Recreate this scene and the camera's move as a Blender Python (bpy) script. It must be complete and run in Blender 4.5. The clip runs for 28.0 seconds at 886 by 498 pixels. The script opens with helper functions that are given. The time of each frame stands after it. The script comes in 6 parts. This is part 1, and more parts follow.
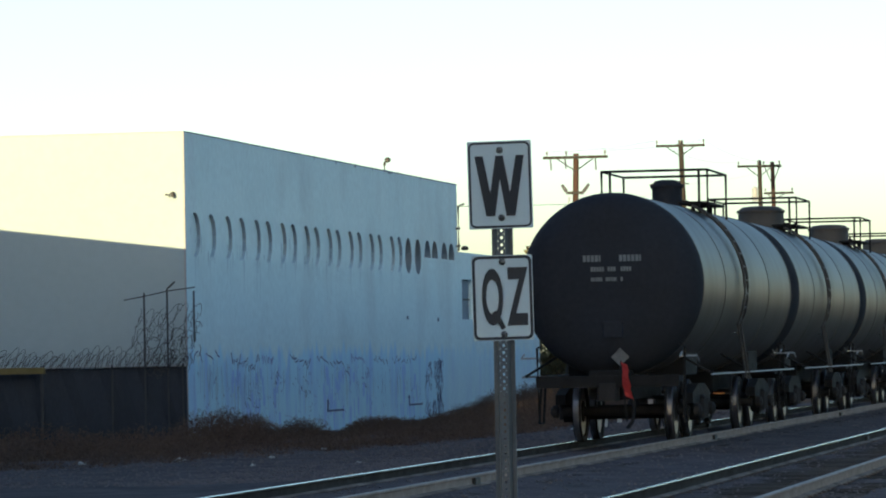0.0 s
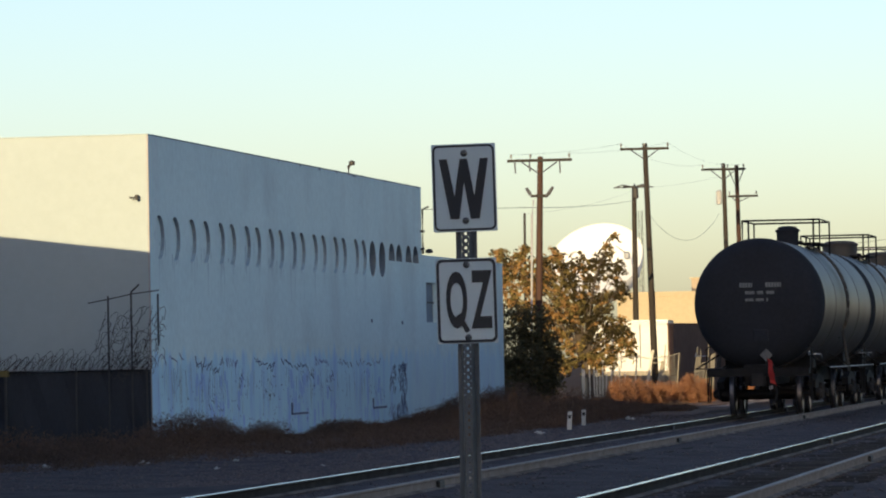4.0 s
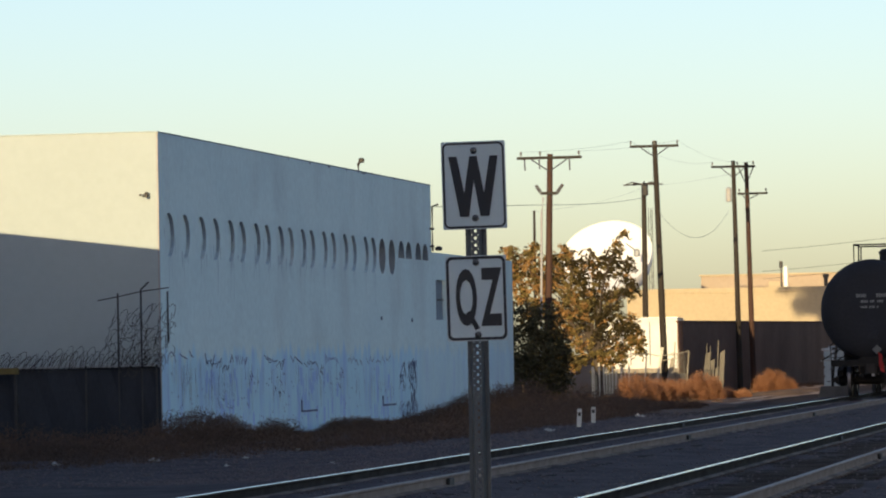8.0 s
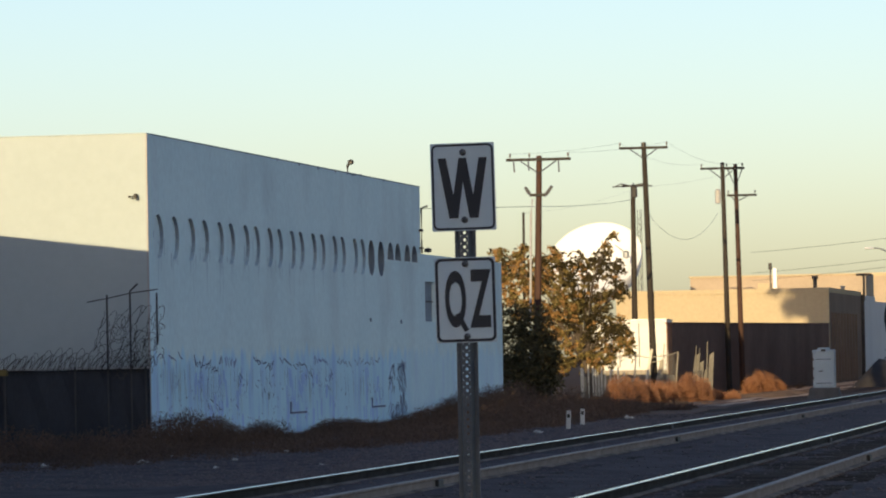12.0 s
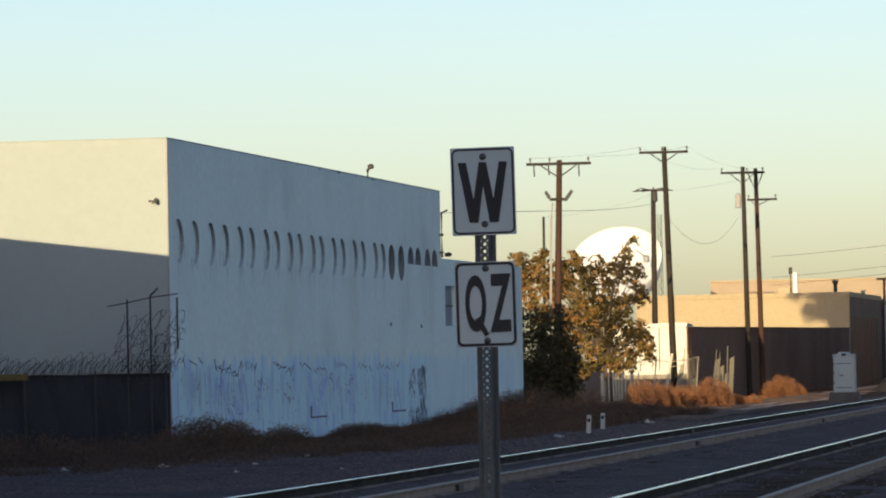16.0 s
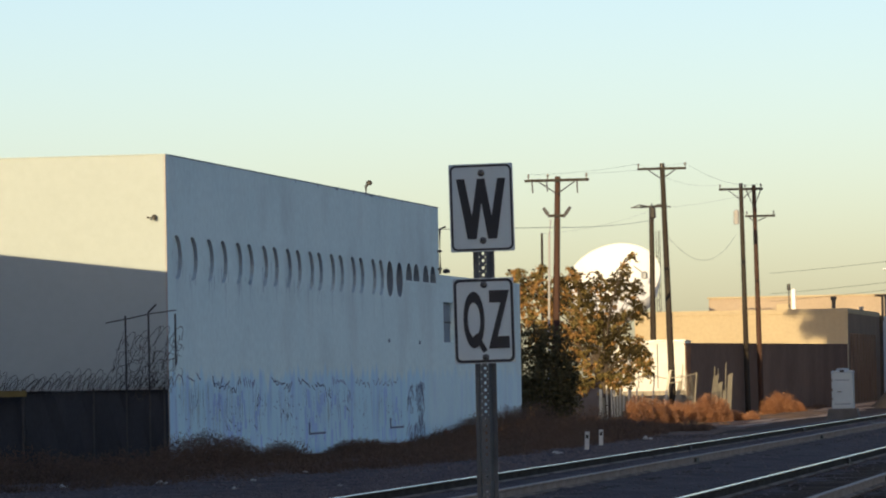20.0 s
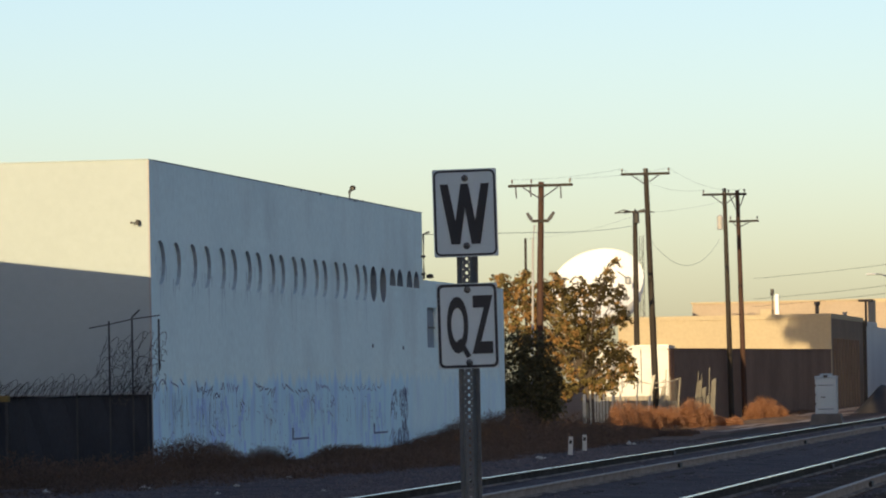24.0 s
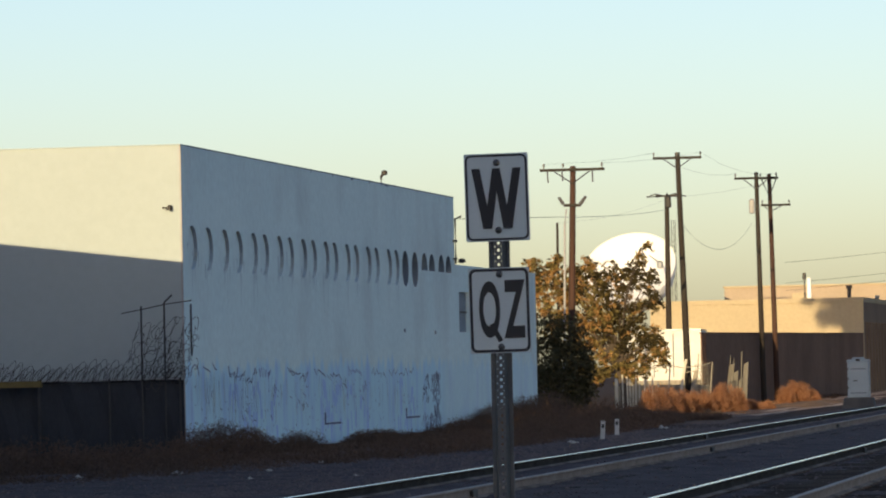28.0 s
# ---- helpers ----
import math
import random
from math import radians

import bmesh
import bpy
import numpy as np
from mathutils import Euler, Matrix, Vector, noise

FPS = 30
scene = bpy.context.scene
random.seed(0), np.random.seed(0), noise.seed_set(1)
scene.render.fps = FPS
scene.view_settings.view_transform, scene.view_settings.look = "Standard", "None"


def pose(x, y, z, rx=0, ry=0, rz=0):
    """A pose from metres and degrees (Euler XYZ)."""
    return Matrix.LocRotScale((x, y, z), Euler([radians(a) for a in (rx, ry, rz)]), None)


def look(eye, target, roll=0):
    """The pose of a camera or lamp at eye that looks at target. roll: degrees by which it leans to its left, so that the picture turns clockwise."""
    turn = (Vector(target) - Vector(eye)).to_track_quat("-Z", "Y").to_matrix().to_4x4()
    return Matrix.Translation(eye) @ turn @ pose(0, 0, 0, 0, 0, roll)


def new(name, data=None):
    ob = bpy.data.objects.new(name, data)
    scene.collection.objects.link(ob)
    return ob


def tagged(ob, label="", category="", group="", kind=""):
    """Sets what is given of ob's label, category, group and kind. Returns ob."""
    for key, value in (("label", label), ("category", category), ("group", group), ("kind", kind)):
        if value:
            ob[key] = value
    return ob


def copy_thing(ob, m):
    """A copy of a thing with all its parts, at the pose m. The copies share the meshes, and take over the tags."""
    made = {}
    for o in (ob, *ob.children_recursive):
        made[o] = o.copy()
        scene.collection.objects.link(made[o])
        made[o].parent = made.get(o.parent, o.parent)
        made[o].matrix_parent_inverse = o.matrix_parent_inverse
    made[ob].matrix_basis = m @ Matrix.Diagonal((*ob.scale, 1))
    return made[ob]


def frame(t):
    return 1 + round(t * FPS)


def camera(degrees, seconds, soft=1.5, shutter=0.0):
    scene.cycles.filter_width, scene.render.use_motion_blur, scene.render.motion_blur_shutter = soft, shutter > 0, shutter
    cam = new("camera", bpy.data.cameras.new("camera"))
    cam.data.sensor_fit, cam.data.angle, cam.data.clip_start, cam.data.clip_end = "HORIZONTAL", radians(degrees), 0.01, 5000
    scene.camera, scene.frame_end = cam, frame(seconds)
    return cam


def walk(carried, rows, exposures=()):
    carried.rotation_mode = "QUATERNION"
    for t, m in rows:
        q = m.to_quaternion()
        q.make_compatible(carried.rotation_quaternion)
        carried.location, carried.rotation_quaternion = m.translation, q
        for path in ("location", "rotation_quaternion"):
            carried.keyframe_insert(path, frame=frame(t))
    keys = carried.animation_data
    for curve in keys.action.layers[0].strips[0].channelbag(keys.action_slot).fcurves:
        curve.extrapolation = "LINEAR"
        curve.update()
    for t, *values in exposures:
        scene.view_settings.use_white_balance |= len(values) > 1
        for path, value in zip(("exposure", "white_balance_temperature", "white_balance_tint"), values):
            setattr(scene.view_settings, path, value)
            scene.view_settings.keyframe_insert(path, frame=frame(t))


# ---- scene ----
# World: the railway runs along +y, its rail heads at z = RAIL; the ground lies at z = 0.
RAIL = 0.30
EYE = (0.0, 0.0, 1.69)
cam = camera(11.193, 28.0, soft=2.0)
walk(cam, [(t, pose(*EYE, 90 + pitch, 1.06 + (0.12 if t > 26.6 else 0), yaw)) for t, yaw, pitch in (
    (0, 10.079, 1.335), (0.5, 9.917, 1.354), (1, 9.883, 1.340), (1.5, 9.865, 1.351), (2, 9.773, 1.368), (2.5, 9.659, 1.380),
    (4.5, 9.625, 1.354), (5, 9.697, 1.344), (5.5, 9.737, 1.347), (6, 9.740, 1.356), (6.5, 9.753, 1.351), (7, 9.762, 1.345),
    (7.5, 9.752, 1.336), (8, 9.748, 1.334), (8.5, 9.708, 1.344), (9, 9.721, 1.330), (9.5, 9.763, 1.302), (10, 9.747, 1.305),
    (10.5, 9.677, 1.315), (11, 9.565, 1.356), (11.5, 9.598, 1.351), (12, 9.611, 1.353), (12.5, 9.642, 1.361), (14.5, 9.505, 1.460),
    (15, 9.691, 1.459), (15.5, 9.828, 1.431), (16, 9.867, 1.413), (16.5, 9.871, 1.398), (17, 9.860, 1.400), (17.5, 9.829, 1.412),
    (18, 9.794, 1.390), (18.5, 9.662, 1.457), (19, 9.879, 1.545), (19.5, 9.950, 1.583), (20, 9.845, 1.621), (20.5, 9.889, 1.611),
    (21, 10.075, 1.592), (21.5, 10.013, 1.602), (22, 9.821, 1.643), (22.5, 9.702, 1.673), (24.5, 9.636, 1.683), (25, 9.656, 1.674),
    (25.5, 9.655, 1.683), (26, 9.678, 1.654), (26.5, 9.741, 1.637), (27, 9.957, 1.568), (27.5, 10.050, 1.521), (28, 10.044, 1.495),
)],
     exposures=[(t, e + 0.15, 5860 if t < 3 else 6170 if t < 13 else 6240, 6 if t < 0.7 else 10 if t < 1.7 else 14 if t < 3 else 20) for t, e in ((0, 0.64), (0.5, 0.55), (1.0, 0.46), (1.5, 0.40), (2.0, 0.35), (2.5, 0.29), (4.5, 0.15), (6.0, 0.11), (12.5, 0.11), (16.0, 0.06), (28, 0.05))])

# ---- daylight: a low sun behind the camera, clear sky ----
SLIDE, FALL = 0.045, 0.130   # the sunlight's sideways drift and fall, for each metre along +y
SUN = Vector((-SLIDE, -1.0, FALL)).normalized()
world = bpy.data.worlds.new("sky")
scene.world = world
world.use_nodes = True
wn = world.node_tree.nodes
sky = wn.new("ShaderNodeTexSky")
sky.sky_type, sky.sun_disc = "NISHITA", False
sky.sun_elevation, sky.sun_rotation = math.asin(SUN.z), math.atan2(SUN.x, SUN.y)
sky.air_density, sky.dust_density, sky.ozone_density = 0.8, 0.92, 1.34
wn["Background"].inputs["Strength"].default_value = 0.160
world.node_tree.links.new(sky.outputs[0], wn["Background"].inputs["Color"])
sun = new("sun", bpy.data.lights.new("sun", "SUN"))
sun.data.energy, sun.data.angle, sun.data.color = 5.0, radians(0.12), (1.0, 0.79, 0.40)
sun.matrix_basis = look((0, 0, 40), Vector((0, 0, 40)) - SUN)


# ---- materials ----
def mat(name, colour, rough=0.8, metal=0.0, vary=0.25, scale=2.0, fine=40.0, bump=0.15, second=None, stretch=(1, 1, 1), piece=0.0, spec=0.5):
    """A worn surface: base colour varied at two scales towards a second colour, fine relief; piece: variation from object to object."""
    m = bpy.data.materials.new(name)
    m.use_nodes = True
    n, l = m.node_tree.nodes, m.node_tree.links
    b = n["Principled BSDF"]
    b.inputs["Metallic"].default_value = metal
    b.inputs["Specular IOR Level"].default_value = spec
    tc, mp = n.new("ShaderNodeTexCoord"), n.new("ShaderNodeMapping")
    mp.inputs["Scale"].default_value = stretch
    l.new(tc.outputs["Object"], mp.inputs["Vector"])
    big, small = n.new("ShaderNodeTexNoise"), n.new("ShaderNodeTexNoise")
    for t, s, d in ((big, scale, 5), (small, fine, 3)):
        t.inputs["Scale"].default_value, t.inputs["Detail"].default_value = s, d
        l.new(mp.outputs[0], t.inputs["Vector"])
    other = second or tuple(c * 0.55 for c in colour)
    ramp = n.new("ShaderNodeValToRGB")
    ramp.color_ramp.elements[0].position, ramp.color_ramp.elements[1].position = 0.5 - 0.25, 0.5 + 0.25
    l.new(big.outputs["Fac"], ramp.inputs[0])
    mx = n.new("ShaderNodeMix")
    mx.data_type = "RGBA"
    mx.inputs["A"].default_value, mx.inputs["B"].default_value = (*colour, 1), (*other, 1)
    f = n.new("ShaderNodeMath")
    f.operation = "MULTIPLY"
    f.inputs[1].default_value = min(1.0, vary * 2)
    l.new(ramp.outputs[0], f.inputs[0])
    l.new(f.outputs[0], mx.inputs["Factor"])
    hs = n.new("ShaderNodeHueSaturation")
    vr = n.new("ShaderNodeMapRange")
    vr.inputs["To Min"].default_value, vr.inputs["To Max"].default_value = 1 - vary * 0.6, 1 + vary * 0.6
    l.new(small.outputs["Fac"], vr.inputs["Value"])
    l.new(mx.outputs["Result"], hs.inputs["Color"])
    last = vr.outputs[0]
    if piece:
        oi, pr, mu = n.new("ShaderNodeObjectInfo"), n.new("ShaderNodeMapRange"), n.new("ShaderNodeMath")
        pr.inputs["To Min"].default_value, pr.inputs["To Max"].default_value = 1 - piece, 1 + piece
        mu.operation = "MULTIPLY"
        l.new(oi.outputs["Random"], pr.inputs["Value"])
        l.new(pr.outputs[0], mu.inputs[0])
        l.new(last, mu.inputs[1])
        last = mu.outputs[0]
    l.new(last, hs.inputs["Value"])
    l.new(hs.outputs[0], b.inputs["Base Color"])
    rr = n.new("ShaderNodeMapRange")
    rr.inputs["To Min"].default_value, rr.inputs["To Max"].default_value = max(0.03, rough - 0.12), min(1, rough + 0.12)
    l.new(big.outputs["Fac"], rr.inputs["Value"])
    l.new(rr.outputs[0], b.inputs["Roughness"])
    if bump:
        bp = n.new("ShaderNodeBump")
        bp.inputs["Strength"].default_value, bp.inputs["Distance"].default_value = bump, 0.02
        l.new(small.outputs["Fac"], bp.inputs["Height"])
        l.new(bp.outputs[0], b.inputs["Normal"])
    return m


def leaf_mat(name, colour, second, glow=0.35):
    """Leaves and dry stalks: each island its own tone, light shining through."""
    m = bpy.data.materials.new(name)
    m.use_nodes = True
    n, l = m.node_tree.nodes, m.node_tree.links
    b = n["Principled BSDF"]
    b.inputs["Roughness"].default_value = 0.8
    b.inputs["Specular IOR Level"].default_value = 0.15
    g, mx = n.new("ShaderNodeNewGeometry"), n.new("ShaderNodeMix")
    mx.data_type = "RGBA"
    mx.inputs["A"].default_value, mx.inputs["B"].default_value = (*colour, 1), (*second, 1)
    l.new(g.outputs["Random Per Island"], mx.inputs["Factor"])
    l.new(mx.outputs["Result"], b.inputs["Base Color"])
    t, add = n.new("ShaderNodeBsdfTranslucent"), n.new("ShaderNodeMixShader")
    add.inputs[0].default_value = glow
    l.new(mx.outputs["Result"], t.inputs["Color"])
    l.new(b.outputs[0], add.inputs[1])
    l.new(t.outputs[0], add.inputs[2])
    l.new(add.outputs[0], n["Material Output"].inputs["Surface"])
    return m


def stucco_mat():
    """Old white stucco: rain streaks, grey patches, a fresh pale-blue coat rolled over the lowest 1.8 m, and a weaker
    blue tint there on the annex.
    """
    m = mat("white_stucco", (0.81, 0.935, 0.92), 0.9, vary=0.2, scale=0.55, fine=6, bump=0.15, second=(0.65, 0.80, 0.81))
    n, l = m.node_tree.nodes, m.node_tree.links
    b = n["Principled BSDF"]
    base = b.inputs["Base Color"].links[0].from_socket
    tc = n["Texture Coordinate"]
    sep = n.new("ShaderNodeSeparateXYZ")
    l.new(tc.outputs["Object"], sep.inputs[0])
    st = n.new("ShaderNodeTexNoise")
    mp = n.new("ShaderNodeMapping")
    mp.inputs["Scale"].default_value = (0.42, 0.42, 0.3)
    l.new(tc.outputs["Object"], mp.inputs[0])
    l.new(mp.outputs[0], st.inputs["Vector"])
    st.inputs["Scale"].default_value, st.inputs["Detail"].default_value = 1.0, 6
    sr = n.new("ShaderNodeMapRange")
    sr.inputs["From Min"].default_value, sr.inputs["From Max"].default_value = 0.5, 0.75
    sr.inputs["To Max"].default_value = 0.32
    l.new(st.outputs["Fac"], sr.inputs["Value"])
    m1 = n.new("ShaderNodeMix")
    m1.data_type = "RGBA"
    m1.inputs["B"].default_value = (0.42, 0.43, 0.43, 1)
    l.new(sr.outputs[0], m1.inputs["Factor"])
    l.new(base, m1.inputs["A"])
    # the roller-painted band near the ground, its upper edge uneven
    ed = n.new("ShaderNodeTexNoise")
    mp2 = n.new("ShaderNodeMapping")
    mp2.inputs["Scale"].default_value = (1.6, 1.6, 0.25)
    l.new(tc.outputs["Object"], mp2.inputs[0])
    l.new(mp2.outputs[0], ed.inputs["Vector"])
    ed.inputs["Scale"].default_value, ed.inputs["Detail"].default_value = 1.6, 4
    a = n.new("ShaderNodeMath")
    a.operation = "MULTIPLY_ADD"
    a.inputs[1].default_value = 1.1
    l.new(ed.outputs["Fac"], a.inputs[0])
    l.new(sep.outputs["Z"], a.inputs[2])
    band = n.new("ShaderNodeMapRange")
    band.inputs["From Min"].default_value, band.inputs["From Max"].default_value = 2.42, 2.22
    l.new(a.outputs[0], band.inputs["Value"])
    east = n.new("ShaderNodeMath")
    east.operation = "GREATER_THAN"
    east.inputs[1].default_value = -20.2
    l.new(sep.outputs["X"], east.inputs[0])
    # past y 113.6 the blue tint goes on at 0.45 strength
    far = n.new("ShaderNodeMapRange")
    far.inputs["From Min"].default_value, far.inputs["From Max"].default_value = 113.6, 111.8
    far.inputs["To Min"].default_value = 0.45
    l.new(sep.outputs["Y"], far.inputs["Value"])
    f1, f2, f3 = n.new("ShaderNodeMath"), n.new("ShaderNodeMath"), n.new("ShaderNodeMath")
    for f in (f1, f2, f3):
        f.operation = "MULTIPLY"
    l.new(band.outputs[0], f1.inputs[0])
    l.new(east.outputs[0], f1.inputs[1])
    l.new(f1.outputs[0], f2.inputs[0])
    l.new(far.outputs[0], f2.inputs[1])
    f3.inputs[1].default_value = 0.85
    l.new(f2.outputs[0], f3.inputs[0])
    coat = n.new("ShaderNodeMix")
    coat.data_type = "RGBA"
    coat.inputs["A"].default_value, coat.inputs["B"].default_value = (0.60, 0.86, 0.98, 1), (0.46, 0.65, 0.93, 1)
    patch = n.new("ShaderNodeMapRange")
    patch.inputs["From Min"].default_value, patch.inputs["From Max"].default_value = 0.45, 0.72
    pn = n.new("ShaderNodeTexNoise")
    pn.inputs["Scale"].default_value, pn.inputs["Detail"].default_value = 1.0, 5
    mp3 = n.new("ShaderNodeMapping")
    mp3.inputs["Scale"].default_value = (2.2, 2.2, 0.5)
    l.new(tc.outputs["Object"], mp3.inputs[0])
    l.new(mp3.outputs[0], pn.inputs["Vector"])
    l.new(pn.outputs["Fac"], patch.inputs["Value"])
    l.new(patch.outputs[0], coat.inputs["Factor"])
    m2 = n.new("ShaderNodeMix")
    m2.data_type = "RGBA"
    l.new(f3.outputs[0], m2.inputs["Factor"])
    l.new(m1.outputs["Result"], m2.inputs["A"])
    l.new(coat.outputs["Result"], m2.inputs["B"])
    l.new(m2.outputs["Result"], b.inputs["Base Color"])
    return m


STUCCO = stucco_mat()
# these four greys also grade the painted shade inside the vent recesses
STAINSHADE = mat("stain_and_pale_shade", (0.56, 0.66, 0.69), 0.9, vary=0.3, scale=3, second=(0.48, 0.57, 0.60))
GRIMESHADE = mat("grime_and_half_shade", (0.46, 0.54, 0.58), 0.9, vary=0.35, scale=3, second=(0.38, 0.45, 0.49))
SHADEMID = mat("shaded_reveal", (0.37, 0.43, 0.47), 0.9, vary=0.35, scale=3, second=(0.27, 0.32, 0.35))
SHADEWEAR = mat("shade_and_wear_stucco", (0.29, 0.335, 0.375), 0.9, vary=0.35, scale=2, second=(0.18, 0.21, 0.235))
DARKGLASS = mat("dark_opening", (0.03, 0.03, 0.035), 0.4, vary=0.2, bump=0)
# front stucco, greyed and blued so its shaded half comes out darker
FRONTSTUCCO = mat("shade_greyed_stucco", (0.415, 0.474, 0.475), 0.92, vary=0.09, scale=0.25, fine=7, bump=0.12, second=(0.345, 0.39, 0.39), spec=0.1)
BEAD = mat("corner_bead_paint", (0.44, 0.42, 0.41), 0.9, vary=0.3, scale=2)
CAP = mat("parapet_cap", (0.50, 0.42, 0.38), 0.8, vary=0.25, scale=1.0)
DIRT = mat("dry_dirt", (0.080, 0.046, 0.032), 0.95, vary=0.45, scale=0.35, fine=4, bump=0.6, second=(0.040, 0.026, 0.021), spec=0.08)
BALLAST = mat("ballast", (0.122, 0.096, 0.098), 0.95, vary=0.5, scale=1.2, fine=11, bump=1.0, second=(0.058, 0.047, 0.050), spec=0.08)
STONE = mat("ballast_stone", (0.20, 0.165, 0.16), 0.9, vary=0.45, scale=3, fine=30, second=(0.12, 0.10, 0.10), spec=0.08)
PALESTONE = mat("pale_litter", (0.55, 0.52, 0.47), 0.8, vary=0.25, scale=4)
TIE = mat("old_tie_wood", (0.075, 0.060, 0.050), 0.9, vary=0.4, scale=3, fine=30, stretch=(1, 6, 6), piece=0.35, bump=0.5, spec=0.08)
DARKRAIL = mat("dark_rail", (0.075, 0.066, 0.058), 0.95, 0.0, vary=0.45, scale=2.5, fine=14, second=(0.035, 0.030, 0.026), spec=0.05, bump=0.4)
RUST = mat("rusty_rail", (0.40, 0.32, 0.27), 0.95, 0.0, vary=0.45, scale=2.5, fine=18, second=(0.24, 0.19, 0.16), spec=0.08)
PLATE = mat("rusty_plate", (0.20, 0.14, 0.11), 0.95, vary=0.4, scale=3, fine=20, second=(0.09, 0.065, 0.05), spec=0.08)
FLANGE = mat("dusty_rail_foot", (0.36, 0.29, 0.245), 0.95, vary=0.5, scale=1.2, fine=12, second=(0.10, 0.075, 0.06), spec=0.08)
POLISHED = mat("polished_rail_head", (0.84, 0.76, 0.67), 0.2, 1.0, vary=0.15, scale=1.5, fine=40, bump=0.02)
DULLHEAD = mat("dull_rail_head", (0.30, 0.25, 0.22), 0.6, 0.6, vary=0.25, scale=1.0, fine=40, bump=0.05)
GALV = mat("galvanised_steel", (0.40, 0.41, 0.41), 0.5, 0.75, vary=0.2, scale=5, fine=60, bump=0.05)
POSTSTEEL = mat("weathered_post_steel", (0.17, 0.175, 0.18), 0.55, 0.6, vary=0.3, scale=6, fine=60, bump=0.05)
DARKSTEEL = mat("dark_steel", (0.06, 0.055, 0.05), 0.6, 0.4, vary=0.3, scale=4)
SIGNWHITE = mat("sign_white", (0.67, 0.735, 0.745), 0.45, vary=0.08, scale=8, fine=90, bump=0.02)
SIGNBLACK = mat("sign_black", (0.030, 0.030, 0.036), 0.45, vary=0.15, scale=10, bump=0)
BOLT = mat("zinc_bolt", (0.16, 0.17, 0.18), 0.3, 0.9, vary=0.5, scale=60, fine=200, bump=0, second=(0.05, 0.05, 0.055))
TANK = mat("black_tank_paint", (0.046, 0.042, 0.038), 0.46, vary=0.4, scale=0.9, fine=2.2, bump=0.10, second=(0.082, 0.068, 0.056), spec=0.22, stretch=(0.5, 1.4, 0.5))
# the shell's black, darkened and dulled to paint shade on the ends
TANKHEAD = mat("shade_black_paint", (0.027, 0.030, 0.038), 0.75, vary=0.4, scale=1.3, fine=14, bump=0.06, second=(0.024, 0.024, 0.026), spec=0.10)
GREASE = mat("grimy_underframe", (0.026, 0.024, 0.023), 0.8, 0.0, vary=0.4, scale=4, spec=0.08)
WHEEL = mat("wheel_steel", (0.040, 0.036, 0.034), 0.8, 0.0, vary=0.3, scale=4, spec=0.1)
TREAD = mat("polished_tread", (0.26, 0.26, 0.28), 0.38, 1.0, vary=0.1, scale=5, bump=0)
PIPEWHITE = mat("pale_grey_paint", (0.42, 0.41, 0.40), 0.6, vary=0.3, scale=4)
PLACARD = mat("worn_placard", (0.15, 0.15, 0.145), 0.7, vary=0.4, scale=12, fine=50, second=(0.06, 0.06, 0.06))
STENCIL = mat("white_stencil", (0.20, 0.21, 0.215), 0.7, vary=0.35, scale=6)
REDCLOTH = mat("red_cloth", (0.36, 0.022, 0.018), 0.8, vary=0.25, scale=8)
DOME = mat("brown_fitting_paint", (0.070, 0.058, 0.046), 0.65, vary=0.35, scale=3)
POLEWOOD = mat("weathered_pole", (0.085, 0.044, 0.031), 0.85, vary=0.45, scale=0.8, fine=25, stretch=(6, 6, 0.6), bump=0.4, spec=0.1, second=(0.045, 0.032, 0.026))
POLEGREY = mat("grey_pole", (0.050, 0.044, 0.036), 0.85, vary=0.45, scale=1.0, fine=25, stretch=(6, 6, 0.6), bump=0.4, spec=0.1, second=(0.030, 0.022, 0.018))
ARM = mat("crossarm_wood", (0.048, 0.043, 0.036), 0.85, vary=0.3, scale=2, stretch=(0.6, 6, 6), spec=0.1)
CERAMIC = mat("insulator", (0.10, 0.095, 0.09), 0.3, vary=0.15, scale=8, bump=0)
CABLE = mat("cable", (0.03, 0.03, 0.03), 0.6, vary=0.1, bump=0)
DISH = mat("white_dish", (0.82, 0.82, 0.80), 0.55, vary=0.06, scale=1, bump=0.02)
BOXWHITE = mat("container_white", (0.66, 0.65, 0.60), 0.6, vary=0.12, scale=1.2, fine=10, second=(0.46, 0.41, 0.34))
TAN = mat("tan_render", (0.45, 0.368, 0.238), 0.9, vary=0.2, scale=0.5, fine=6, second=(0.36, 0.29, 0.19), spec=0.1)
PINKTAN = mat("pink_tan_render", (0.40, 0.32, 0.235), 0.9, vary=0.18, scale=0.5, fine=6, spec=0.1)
# darker copy of the tan render, painting shade on the side wall
SHADETAN = mat("shaded_tan_render", (0.235, 0.168, 0.12), 0.9, vary=0.2, scale=0.5, fine=6, spec=0.1)
WHITEWALL = mat("white_block_wall", (0.62, 0.61, 0.59), 0.9, vary=0.12, scale=0.4, fine=8)
GREYWALL = mat("pale_grey_wall", (0.48, 0.47, 0.45), 0.9, vary=0.14, scale=0.4, fine=8)
BROWNWALL = mat("brown_block_wall", (0.215, 0.126, 0.086), 0.9, vary=0.4, scale=0.22, fine=3, second=(0.125, 0.076, 0.055), spec=0.08, piece=0.06)
CABINET = mat("cabinet_grey", (0.34, 0.41, 0.455), 0.55, vary=0.18, scale=2)
PLINTH = mat("stained_plinth", (0.10, 0.095, 0.092), 0.9, vary=0.4, scale=3)
CONCRETE = mat("old_concrete", (0.19, 0.18, 0.17), 0.9, vary=0.3, scale=2)
